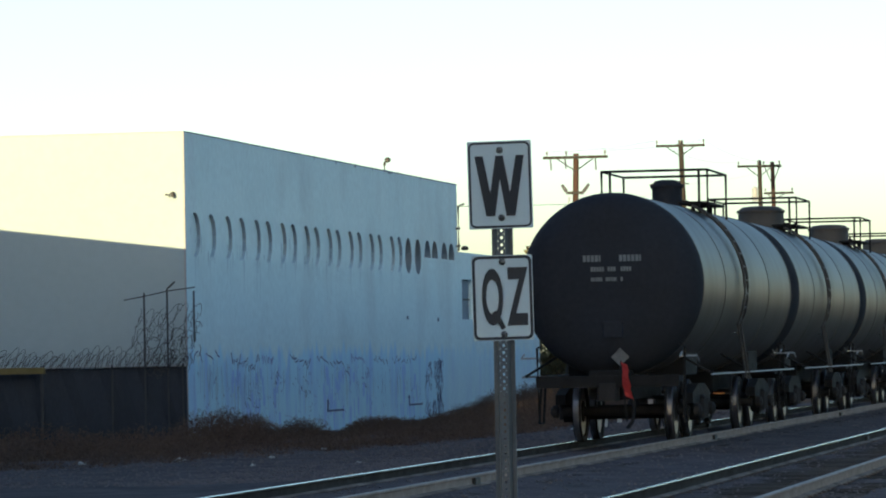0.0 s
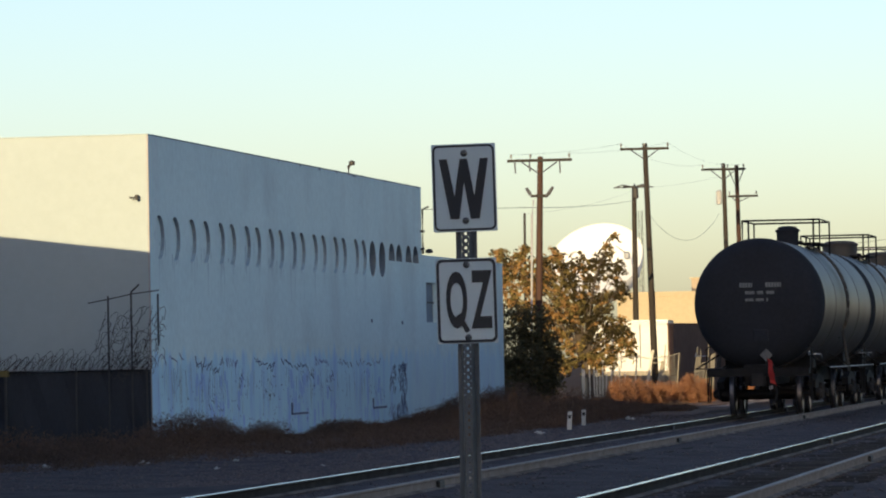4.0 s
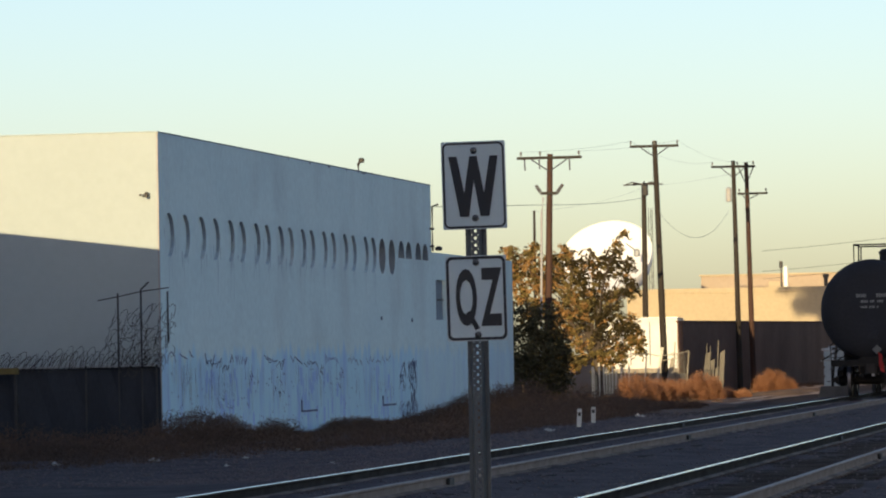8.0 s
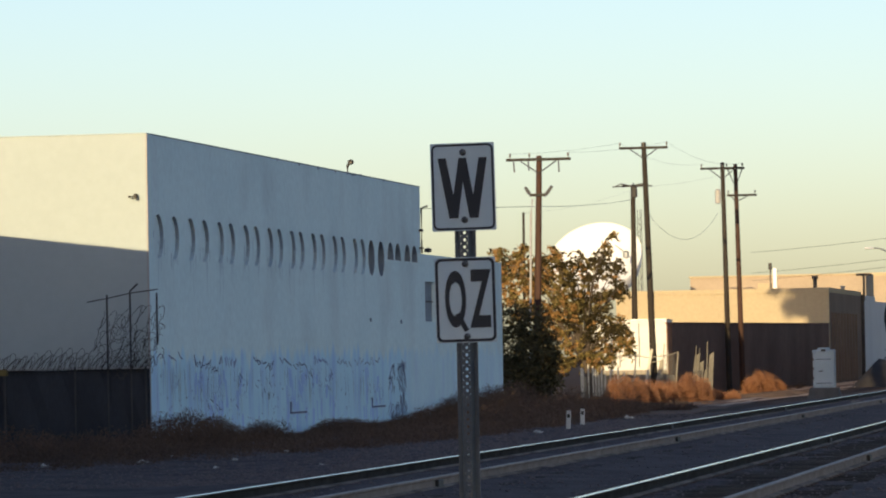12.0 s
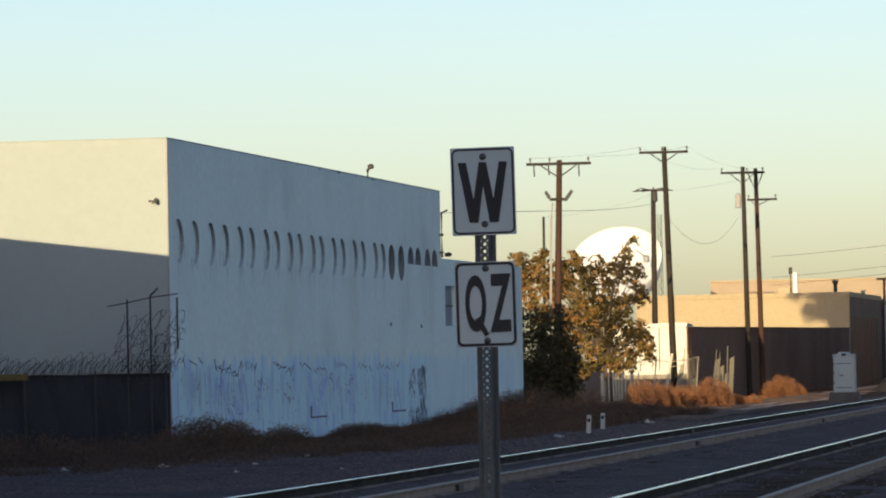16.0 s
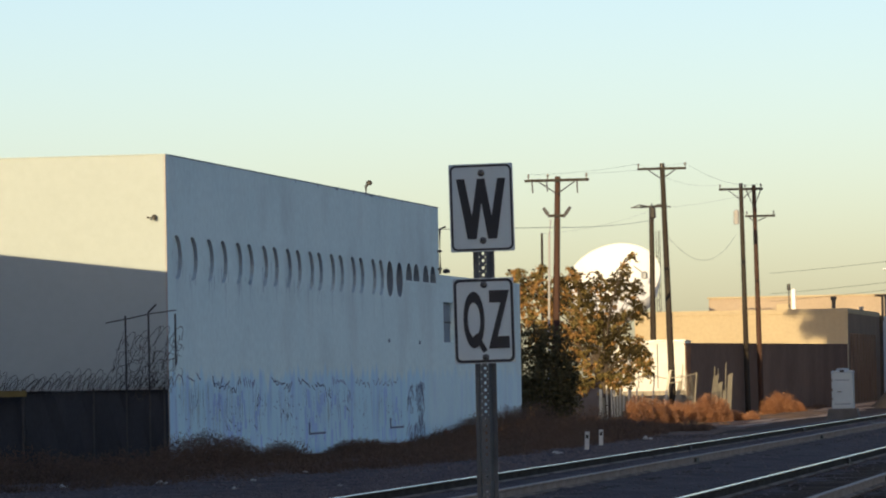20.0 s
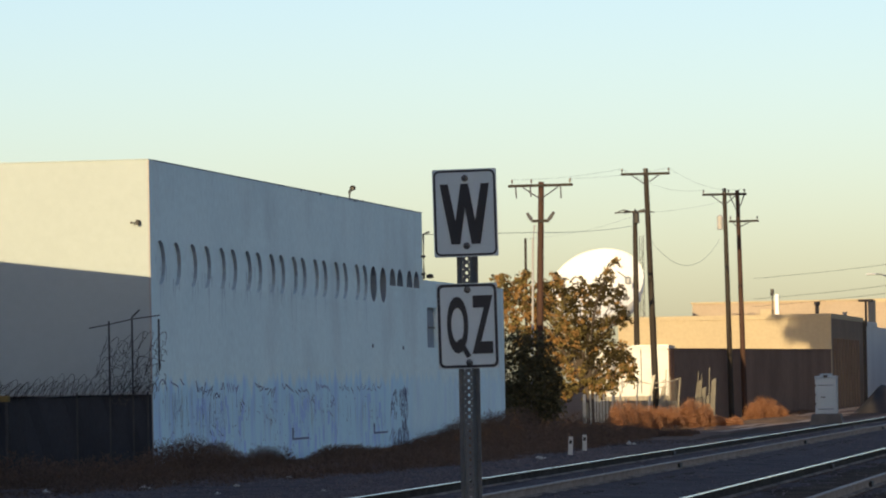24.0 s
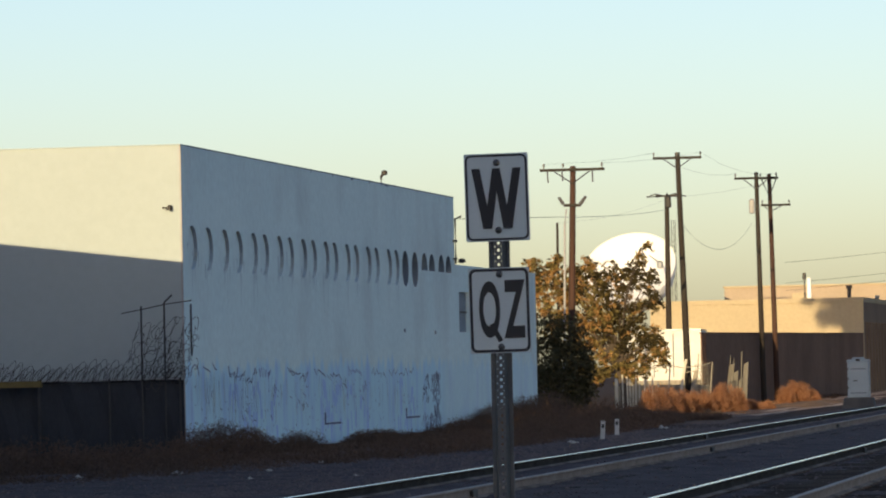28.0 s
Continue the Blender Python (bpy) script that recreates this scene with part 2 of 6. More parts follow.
FENCESTEEL = mat("weathered_fence_steel", (0.085, 0.082, 0.082), 0.9, vary=0.3, scale=4, spec=0.1)
SCREEN = mat("dark_fence_screen", (0.055, 0.060, 0.070), 0.85, vary=0.35, scale=0.9, fine=30, stretch=(1, 1, 0.3), spec=0.08)
WIRE = mat("razor_wire", (0.055, 0.045, 0.042), 0.7, 0.0, vary=0.2, bump=0)
YELLOW = mat("yellow_paint", (0.22, 0.16, 0.05), 0.75, vary=0.35, scale=3)
MARKER = mat("white_marker", (0.62, 0.61, 0.58), 0.7, vary=0.15, scale=6)
OLDBOARD = mat("weathered_board", (0.34, 0.30, 0.23), 0.85, vary=0.35, scale=3, fine=20, stretch=(4, 4, 0.6), second=(0.20, 0.17, 0.13))
# blue for the unseen blocks, to cool the light they bounce
BLUEWALL = mat("cool_bounce_blue", (0.20, 0.33, 0.52), 0.8, vary=0.2, scale=0.6, second=(0.17, 0.28, 0.45))
GREYBOARD = mat("grey_board", (0.17, 0.155, 0.125), 0.9, vary=0.4, scale=3, fine=20, stretch=(4, 4, 0.6), second=(0.10, 0.09, 0.075))
VIOLET = mat("violet_coat", (0.50, 0.68, 0.96), 0.85, vary=0.3, scale=2, bump=0, second=(0.47, 0.61, 0.90))
PALEBOARD = mat("pale_board", (0.62, 0.57, 0.46), 0.8, vary=0.3, scale=3, fine=20, stretch=(4, 4, 0.6), second=(0.40, 0.36, 0.28))
SPRAY = mat("spray_paint", (0.14, 0.16, 0.30), 0.7, vary=0.4, scale=3, bump=0)
SPRAYBLUE = mat("blue_spray_paint", (0.34, 0.39, 0.64), 0.7, vary=0.4, scale=3, bump=0)
BARK = mat("bark", (0.10, 0.075, 0.055), 0.9, vary=0.35, scale=3, stretch=(4, 4, 1), bump=0.6)
LEAF = leaf_mat("autumn_leaf", (0.105, 0.088, 0.030), (0.31, 0.225, 0.080), 0.3)
GOLDLEAF = leaf_mat("golden_leaf", (0.225, 0.125, 0.042), (0.50, 0.295, 0.105), 0.3)
# the next two hold the crown's shade in their leaf colour
SHADELEAF = leaf_mat("shaded_leaf", (0.032, 0.029, 0.014), (0.092, 0.068, 0.028), 0.25)
INNERLEAF = leaf_mat("shaded_inner_leaf", (0.030, 0.028, 0.012), (0.065, 0.052, 0.020), 0.15)
DARKLEAF = leaf_mat("dark_leaf", (0.064, 0.060, 0.030), (0.130, 0.105, 0.052), 0.2)
WEED = leaf_mat("dry_weed", (0.088, 0.060, 0.047), (0.195, 0.125, 0.088), 0.25)
RUSSET = leaf_mat("russet_weed", (0.28, 0.118, 0.055), (0.46, 0.245, 0.13), 0.35)
MOUND = mat("dark_spoil", (0.06, 0.055, 0.055), 0.95, vary=0.4, scale=1, fine=8, bump=1.0, spec=0.08)


# ---- mesh building ----
class MB:
    """Vertices and faces of one mesh."""

    def __init__(self):
        self.v, self.f = [], []

    def add(self, verts, faces, m=None):
        k = len(self.v)
        self.v += [tuple(m @ Vector(p)) if m else tuple(p) for p in verts]
        self.f += [tuple(i + k for i in q) for q in faces]
        return self

    def box(self, x0, y0, z0, x1, y1, z1, m=None, c=0.0):
        """A box; c: chamfer of its four upright edges and upper rim."""
        if not c:
            v = [(x, y, z) for z in (z0, z1) for x, y in ((x0, y0), (x1, y0), (x1, y1), (x0, y1))]
            return self.add(v, [(3, 2, 1, 0), (4, 5, 6, 7), (0, 1, 5, 4), (1, 2, 6, 5), (2, 3, 7, 6), (3, 0, 4, 7)], m)
        ring = [(x0 + c, y0), (x1 - c, y0), (x1, y0 + c), (x1, y1 - c), (x1 - c, y1), (x0 + c, y1), (x0, y1 - c), (x0, y0 + c)]
        cx, cy = (x0 + x1) / 2, (y0 + y1) / 2
        sx, sy = 1 - 2 * c / (x1 - x0), 1 - 2 * c / (y1 - y0)
        v = [(x, y, z0) for x, y in ring] + [(x, y, z1 - c) for x, y in ring] + [(cx + (x - cx) * sx, cy + (y - cy) * sy, z1) for x, y in ring]
        f = [tuple(range(7, -1, -1)), tuple(range(16, 24))]
        for r in (0, 8):
            f += [(r + i, r + (i + 1) % 8, r + 8 + (i + 1) % 8, r + 8 + i) for i in range(8)]
        return self.add(v, f, m)

    def tube(self, points, r, n=8, closed=False):
        """A round bar along points; r: radius, or one radius for each point."""
        pts = [Vector(p) for p in points]
        rs = r if isinstance(r, (list, tuple)) else [r] * len(pts)
        v, f = [], []
        for i, p in enumerate(pts):
            a, b = pts[max(i - 1, 0)], pts[min(i + 1, len(pts) - 1)]
            d = (b - a).normalized()
            u = d.cross(Vector((0, 0, 1)))
            u = (u if u.length > 0.05 else d.cross(Vector((1, 0, 0)))).normalized()
            w = d.cross(u)
            v += [p + (u * math.cos(2 * math.pi * k / n) + w * math.sin(2 * math.pi * k / n)) * rs[i] for k in range(n)]
        for i in range(len(pts) - 1):
            f += [(i * n + k, i * n + (k + 1) % n, (i + 1) * n + (k + 1) % n, (i + 1) * n + k) for k in range(n)]
        f += [tuple(range(n - 1, -1, -1)), tuple(range((len(pts) - 1) * n, len(pts) * n))]
        return self.add(v, f)

    def spin(self, profile, n=24, m=None):
        """A profile of (radius, height) turned round the z axis."""
        v, f = [], []
        for r, z in profile:
            v += [(r * math.cos(2 * math.pi * k / n), r * math.sin(2 * math.pi * k / n), z) for k in range(n)]
        for i in range(len(profile) - 1):
            f += [(i * n + k, i * n + (k + 1) % n, (i + 1) * n + (k + 1) % n, (i + 1) * n + k) for k in range(n)]
        f += [tuple(range(n - 1, -1, -1)), tuple(range((len(profile) - 1) * n, len(profile) * n))]
        return self.add(v, f, m)

    def sweep(self, outline, y0, y1):
        """An outline in x and z drawn along y."""
        n = len(outline)
        v = [(x, y, z) for y in (y0, y1) for x, z in outline]
        f = [(i, (i + 1) % n, n + (i + 1) % n, n + i) for i in range(n)]
        return self.add(v, f + [tuple(range(n - 1, -1, -1)), tuple(range(n, 2 * n))])

    def mesh(self, name, material, smooth=False):
        me = bpy.data.meshes.new(name)
        me.from_pydata(self.v, [], self.f)
        me.materials.append(material)
        if smooth:
            me.polygons.foreach_set("use_smooth", [True] * len(me.polygons))
            me.set_sharp_from_angle(angle=radians(35))
        me.update()
        return me


def part(name, mb, material, parent=None, label="", smooth=False, m=None):
    """Links a mesh as one object, under a thing or a part."""
    me = mb if isinstance(mb, bpy.types.Mesh) else mb.mesh(name, material, smooth)
    ob = new(name, me)
    if parent:
        ob.parent = parent
    if m:
        ob.matrix_basis = m
    return tagged(ob, label)


def thing(name, label, category, group="", m=None, kind=""):
    ob = tagged(new(name), label, category, group, kind)
    ob.empty_display_size = 0.2
    if m:
        ob.matrix_basis = m
    return ob


def setting(name, mb, material, label="", category="", smooth=False):
    return tagged(part(name, mb, material, None, label, smooth), category=category, kind="structure")


AX_Y = pose(0, 0, 0, -90)   # turns the z axis onto +y
AX_X = pose(0, 0, 0, 0, 90)  # turns the z axis onto +x


# ---- ground and railway ----
rng = random.Random(7)
TRACKS = (-9.58, -5.29)   # centre lines
GAUGE = 0.7535            # half the distance between rail heads

ground = MB()
ground.add([(-2500, -2500, 0), (2500, -2500, 0), (2500, 2500, 0), (-2500, 2500, 0)], [(0, 1, 2, 3)])
setting("ground", ground, DIRT, "dry brown dirt ground with dust", "ground")

bed = MB()
profile = [(-24.0, -0.04), (-19.5, 0.012), (-15.0, 0.02), (-12.9, 0.04), (-11.7, 0.10), (-11.2, 0.13), (-10.5, 0.165), (-10.2, 0.165), (-9.58, 0.15), (-8.98, 0.165), (-8.68, 0.165), (-8.0, 0.13), (-7.4, 0.10), (-6.8, 0.125), (-6.2, 0.150), (-5.9, 0.150), (-5.29, 0.125), (-4.7, 0.150), (-4.4, 0.145), (-3.8, 0.125), (-3.2, 0.10), (-2.2, 0.03), (-1.4, -0.05)]
ys = [-45 + 0.5 * i for i in range(700)] + [306 + 20 * i for i in range(20)]
for y in ys:
    for x, z in profile:
        if y > 112 and x < -13:
            x, z = -13.3 + 0.1 * x / 24, -0.04
        bed.v.append((x, y, z + 0.025 * noise.noise((x * 1.7, y * 1.1, 0)) + 0.02 * noise.noise((x * 5, y * 5, 3)) * (z > 0)))
w = len(profile)
for i in range(len(ys) - 1):
    bed.f += [(i * w + k, i * w + k + 1, (i + 1) * w + k + 1, (i + 1) * w + k) for k in range(w - 1)]
setting("trackbed", bed, BALLAST, "dark grey crushed-stone ballast under the tracks", "ballast")

stones = MB()
OCTA = [(0, 1, 2), (1, 3, 2), (3, 4, 2), (4, 0, 2), (1, 0, 5), (3, 1, 5), (4, 3, 5), (0, 4, 5)]
def stone(mb, x, y, z, s):
    pts = [(s, 0, 0), (0, s, 0), (0, 0, s * 0.8), (-s, 0, 0), (0, -s, 0), (0, 0, -s * 0.6)]
    mb.add([(x + a * rng.uniform(0.6, 1.2), y + b * rng.uniform(0.6, 1.2), z + c * rng.uniform(0.6, 1.1)) for a, b, c in pts], OCTA)
for i in range(9000):
    y = 42 + 110 * rng.random() ** 1.6
    x = rng.uniform(-11.6, -2.6)
    if min(abs(x - t - g) for t in TRACKS for g in (-GAUGE, GAUGE)) < 0.14:
        continue
    z = np.interp(x, [a for a, b in profile], [b for a, b in profile])
    stone(stones, x, y, z + 0.006, rng.uniform(0.012, 0.03))
for i in range(9000):
    y = 58 + 62 * rng.random() ** 1.5
    x = rng.uniform(-19.0, -11.4) if i % 3 else rng.uniform(-14.5, -11.4)
    stone(stones, x, y, np.interp(x, [a for a, b in profile], [b for a, b in profile]) + 0.004, rng.uniform(0.012, 0.042))
tagged(part("ballast_stones", stones, STONE, None, "loose dark grey ballast stones between the rails"), category="stones", kind="stuff")

rail_web = [(-0.07, 0.135), (0.07, 0.135), (0.07, 0.148), (0.012, 0.17), (0.010, 0.262), (0.036, 0.272), (0.036, 0.290), (0.030, 0.2955), (-0.030, 0.2955), (-0.036, 0.290), (-0.036, 0.272), (-0.010, 0.262), (-0.012, 0.17), (-0.07, 0.148)]
rail_top = [(-0.030, 0.2958), (0.030, 0.2958), (0.029, 0.2985), (0.024, 0.300), (-0.024, 0.300), (-0.029, 0.2985)]
rail_mesh = MB().sweep(rail_web, -45, 500).mesh("rail", RUST)
# left rails are darker than right ones
dark_rail_mesh = MB().sweep(rail_web, -45, 500).mesh("rail", DARKRAIL)
head_mesh = MB().sweep(rail_top, -45, 500).mesh("rail_head", POLISHED)
dull_mesh = MB().sweep(rail_top, -45, 500).mesh("rail_head", DULLHEAD)
flange_mesh = MB().sweep([(-0.074, 0.166), (0.074, 0.166), (0.074, 0.178), (0.014, 0.192), (-0.014, 0.192), (-0.074, 0.178)], -45, 500).mesh("rail_flange", FLANGE)
tie_mesh = MB().box(-1.30, -0.115, 0.0, 1.30, 0.115, 0.147, c=0.012).mesh("tie", TIE)
bar_mesh = MB().box(0.014, -0.16, 0.150, 0.06, 0.16, 0.262, c=0.008).mesh("joint_bar", DARKSTEEL)
tracks = []
for x, label in zip(TRACKS, ("railway track with rusty rails and polished heads under tank cars", "empty railway track with rusty rails and polished heads")):
    track = thing("railway_track", label, "railway track", "railway tracks", kind="structure")
    track.location = (x, 0, 0)
    for g in (-GAUGE, GAUGE):
        r = part("rail", dark_rail_mesh if g < 0 else rail_mesh, RUST, track, m=pose(g, 0, 0))
        part("rail_flange", flange_mesh, FLANGE, r, "dusty pale rail foot")
        part("rail_head", head_mesh if g < 0 else dull_mesh, POLISHED, r, "polished steel running surface" if g < 0 else "dull brown running surface")
    for k in range(6):
        for g in (-GAUGE, GAUGE):
            part("joint_bar", bar_mesh, DARKSTEEL, track, m=pose(g, 51.5 + 23.8 * k + (11.9 if g < 0 else 0) + (x + 9.58) * 2.1, 0))
    plates = MB()
    for k in range(280):
        y = 40 + 0.51 * k
        for g in (-GAUGE, GAUGE):
            plates.box(g - 0.10, y - 0.09, 0.147, g + 0.10, y + 0.09, 0.158)
    tagged(part("tie_plates", plates, PLATE, track), kind="stuff")
    rest = MB()
    for k in range(-160, 560):
        if not 0 <= k < 280:
            y = 40 + 0.51 * k
            rest.box(-1.3, y - 0.115, 0, 1.3, y + 0.115, 0.147)
    tagged(part("far_ties", rest, TIE, track), kind="stuff")
    tracks.append(track)

# a dusty service track beside the railway, past the building
lane = MB()
for k in range(60):
    y = 120 + 2.2 * k
    c = -15.4 - 0.02 * (y - 120)
    lane.v += [(c - 1.4 + 0.3 * noise.noise((y * 0.3, 1, 0)), y, 0.012), (c, y, 0.02), (c + 1.6 + 0.3 * noise.noise((y * 0.3, 5, 0)), y, 0.012)]
    if k:
        a = 3 * k
        lane.f += [(a - 3, a - 2, a + 1, a), (a - 2, a - 1, a + 2, a + 1)]
PALEDIRT = mat("pale_dust", (0.24, 0.150, 0.105), 0.95, vary=0.5, scale=0.9, fine=5, bump=1.0, second=(0.095, 0.062, 0.048), spec=0.08)
road = setting("road", lane, PALEDIRT, "brown dusty service road with pale wheel tracks", "road")
# wheel-track dirt, brightened to paint strips of low sunlight
RUT = mat("sunlit_wheel_dust", (0.60, 0.45, 0.34), 0.95, vary=0.5, scale=0.8, fine=5, bump=0.6, second=(0.26, 0.18, 0.135), spec=0.08)
for x0, ya, yb in ((-14.75, 136, 186), (-15.5, 146, 196), (-16.75, 150, 215), (-17.4, 178, 240)):
    rut = MB()
    for k in range(80):
        y = ya + (yb - ya) * k / 79
        a, w = x0 + 0.25 * noise.noise((y * 0.12, x0, 0)), 0.26 + 0.2 * noise.noise((y * 0.5, x0, 7))
        rut.v += [(a - w, y, 0.024), (a, y, 0.036), (a + w, y, 0.024)]
        if k:
            b = 3 * k
            rut.f += [(b - 3, b - 2, b + 1, b), (b - 2, b - 1, b + 2, b + 1)]
    part("wheel_track", rut, RUT, road, "dusty wheel track, paled to paint sunlight on it")

# low banks of graded dirt whose slopes catch the sun
SAND = mat("sandy_dirt", (0.34, 0.215, 0.125), 0.95, vary=0.5, scale=1.4, fine=7, bump=1.0, second=(0.15, 0.095, 0.062), spec=0.08)
for xa, xb, ya, high in ((-17.6, -14.6, 157.5, 0.22), (-17.8, -15.0, 169.0, 0.15)):
    bank = MB()
    for i in range(15):
        f = i / 14
        x = xa + (xb - xa) * f
        h = high * min(f / 0.75, (1 - f) / 0.08 + 0.15, 1.0)
        for j, (dy, z) in enumerate(((0, -0.02), (0.9, 0.35), (1.7, 0.72), (2.6, 0.98), (3.6, 0.9), (5.5, 0.4), (7.5, -0.02))):
            bank.v.append((x + 0.08 * noise.noise((i * 1.7, j * 2.3, ya)), ya + 0.9 * (1 - f) + dy + 0.35 * noise.noise((i * 0.6, j * 0.9, ya)), max(-0.02, h * (z + (0.22 * noise.noise((i * 0.8, j * 1.1, 3)) if 0 < j < 6 else 0)))))
    bank.f += [(7 * i + j, 7 * i + 7 + j, 7 * i + 8 + j, 7 * i + 1 + j) for i in range(14) for j in range(6)]
    tagged(part("dirt_bank", bank, SAND, None, "low bank of pale graded dirt beside the road", True), category="dirt bank", group="dirt banks")


# ---- the white warehouse ----
def warehouse():
    b = thing("warehouse", "long white stucco warehouse with bricked-up round vents and painted-over base", "building")
    pairs = [85.36, 86.72, 88.17, 89.43, 90.85, 91.94, 93.39, 94.46, 95.85, 96.9, 98.28, 99.27, 100.71, 101.74, 103.2, 104.22, 105.77, 106.75, 107.97, 109.26, 110.58, 111.61, 112.98, 114.01]
    X, Y0, Y1, TOP, R, ZC = -20.0, 84.5, 114.95, 6.05, 0.43, 4.10
    z0, z1 = 3.55, 4.65
    east = MB()
    east.add([(X, Y0, -0.2), (X, Y1, -0.2), (X, Y1, z0), (X, Y0, z0)], [(0, 1, 2, 3)])
    east.add([(X, Y0, z1), (X, Y1, z1), (X, Y1, TOP), (X, Y0, TOP)], [(0, 1, 2, 3)])
    east.add([(X - 0.3, Y0, TOP), (X, Y0, TOP), (X, Y1, TOP), (X - 0.3, Y1, TOP)], [(0, 1, 2, 3)])
    east.add([(X - 0.3, Y0, 5.6), (X - 0.3, Y1, 5.6), (X - 0.3, Y1, TOP), (X - 0.3, Y0, TOP)], [(0, 1, 2, 3)])
    cuts = [Y0] + [(a + c) / 2 for a, c in zip(pairs, pairs[1:])] + [Y1]
    N = 32
    for i, y in enumerate(pairs):
        a, c = cuts[i], cuts[i + 1]
        ring, rim = [], []
        for k in range(N):
            t = 2 * math.pi * k / N
            dy, dz = math.cos(t), math.sin(t)
            ring.append((X, y + R * dy, ZC + R * dz))
            s = min(((c - y) / dy if dy > 0 else (a - y) / dy) if abs(dy) > 1e-6 else 99, ((z1 - ZC) / dz if dz > 0 else (z0 - ZC) / dz) if abs(dz) > 1e-6 else 99)
            rim.append((X, y + s * dy, ZC + s * dz))
        deep = 0.075 if i < 18 else 0.30
        back = [(X - deep, q[1], q[2]) for q in ring]
        east.add(ring + rim, [(k, (k + 1) % N, N + (k + 1) % N, N + k) for k in range(N)])
        # recess shade painted in: dark at the top, paler towards the lower lip
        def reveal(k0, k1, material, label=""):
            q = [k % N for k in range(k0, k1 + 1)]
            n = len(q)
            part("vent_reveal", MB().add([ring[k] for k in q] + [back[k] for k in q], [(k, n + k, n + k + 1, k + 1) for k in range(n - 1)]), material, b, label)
        reveal(0, N // 2 + 3 if i < 18 else (N if i < 20 else N // 2), SHADEWEAR)
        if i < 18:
            reveal(N // 2 + 3, 26, STAINSHADE, "lower lip of the round vent, palest painted shade")
            reveal(26, 29, GRIMESHADE, "lower lip of the round vent, painted half shade")
            reveal(29, N, SHADEMID, "side of the round vent, painted mid shade")
        # corners of the cell that the fan of rays leaves out
        for sy in (a, c):
            for sz in (z0, z1):
                near = sorted(range(N), key=lambda q: (rim[q][1] - sy) ** 2 + (rim[q][2] - sz) ** 2)[:2]
                east.add([rim[near[0]], rim[near[1]], (X, sy, sz)], [(0, 1, 2)])
        plug = MB()
        px = X - deep + 0.003
        plug.add([(px, q[1], q[2]) for q in ring], [tuple(range(N))])
        # open vents: a black disc paints the darkness inside
        part("vent_infill", plug, STUCCO if i < 18 else DARKGLASS, b, "" if i < 18 else "black disc painting the shade inside an open vent")
        if i >= 20:
            lower = MB()
            half = [q for q in ring if q[2] <= ZC + 0.001]
            half.sort(key=lambda q: q[1])
            n = len(half)
            lower.add([(X - 0.001, q[1], q[2]) for q in half] + [(X - deep, q[1], q[2]) for q in half], [tuple(range(n)), tuple(range(2 * n - 1, n - 1, -1))] + [(k, k + 1, n + k + 1, n + k) for k in range(n - 1)] + [(n - 1, 0, n, 2 * n - 1)])
            part("vent_cover", lower, STUCCO, b)
    part("east_wall", east, STUCCO, b)
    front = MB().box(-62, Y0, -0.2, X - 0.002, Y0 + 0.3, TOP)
    part("front_wall", front, FRONTSTUCCO, b, "front wall in half shade, greyed to deepen that shade")
    part("back_wall", MB().box(-62, Y1 - 0.3, -0.2, X - 0.31, Y1, TOP), STUCCO, b)
    part("side_wall", MB().box(-62.3, Y0, -0.2, -62, Y1, TOP), STUCCO, b)
    part("roof", MB().box(-62, Y0 + 0.3, 5.5, X - 0.3, Y1 - 0.3, 5.6), CAP, b)
    part("coping", MB().box(-62.3, Y0 - 0.02, TOP, X + 0.006, Y0 + 0.32, TOP + 0.02), FRONTSTUCCO, b)
    part("coping", MB().box(X - 0.32, Y0 + 0.33, TOP, X + 0.006, Y1 + 0.02, TOP + 0.025), SHADEWEAR, b)
    part("corner_bead", MB().box(X - 0.025, Y0 - 0.006, 0, X + 0.006, Y0 + 0.02, TOP - 0.003), BEAD, b, "worn reddish corner edge")
    # broken edge of the parapet
    gc = random.Random(77)
    for k in range(13):
        y = gc.choice((gc.uniform(96, 100), gc.uniform(101, 107), gc.uniform(86, 114)))
        w, h = gc.uniform(0.06, 0.35), gc.uniform(0.01, 0.04)
        part("parapet_chip", MB().box(X - 0.06, y, TOP - h, X + 0.004 + 0.002 * gc.random(), y + w, TOP + gc.uniform(0.026, 0.04), c=0.006), SHADEWEAR, b)
    # lower annex
    ax = MB()
    ya, yb, wa, wb, wz0, wz1, at = 114.96, 128.4, 115.5, 117.0, 2.59, 3.63, 4.33
    for q in ((ya, wa, -0.2, at), (wb, yb, -0.2, at), (wa, wb, -0.2, wz0), (wa, wb, wz1, at)):
        ax.add([(X, q[0], q[2]), (X, q[1], q[2]), (X, q[1], q[3]), (X, q[0], q[3])], [(0, 1, 2, 3)])
    d = X - 0.10
    ax.add([(X, wa, wz0), (X, wb, wz0), (X, wb, wz1), (X, wa, wz1), (d, wa, wz0), (d, wb, wz0), (d, wb, wz1), (d, wa, wz1)], [(0, 1, 5, 4), (1, 2, 6, 5), (2, 3, 7, 6), (3, 0, 4, 7)])
    ax.box(-45, ya, at - 0.3, X - 0.003, yb, at)
    ax.box(-45, yb - 0.3, -0.2, X - 0.003, yb, at - 0.3)
    part("annex_wall", ax, STUCCO, b)
    win = part("window", MB().box(d - 0.03, wa, wz0, d + 0.01, wb, wz1), SHADEWEAR, b, "recessed boarded window")
    part("window_frame", MB().box(d + 0.011, wa, (wz0 + wz1) / 2 - 0.02, d + 0.04, wb, (wz0 + wz1) / 2 + 0.02), DARKSTEEL, win)
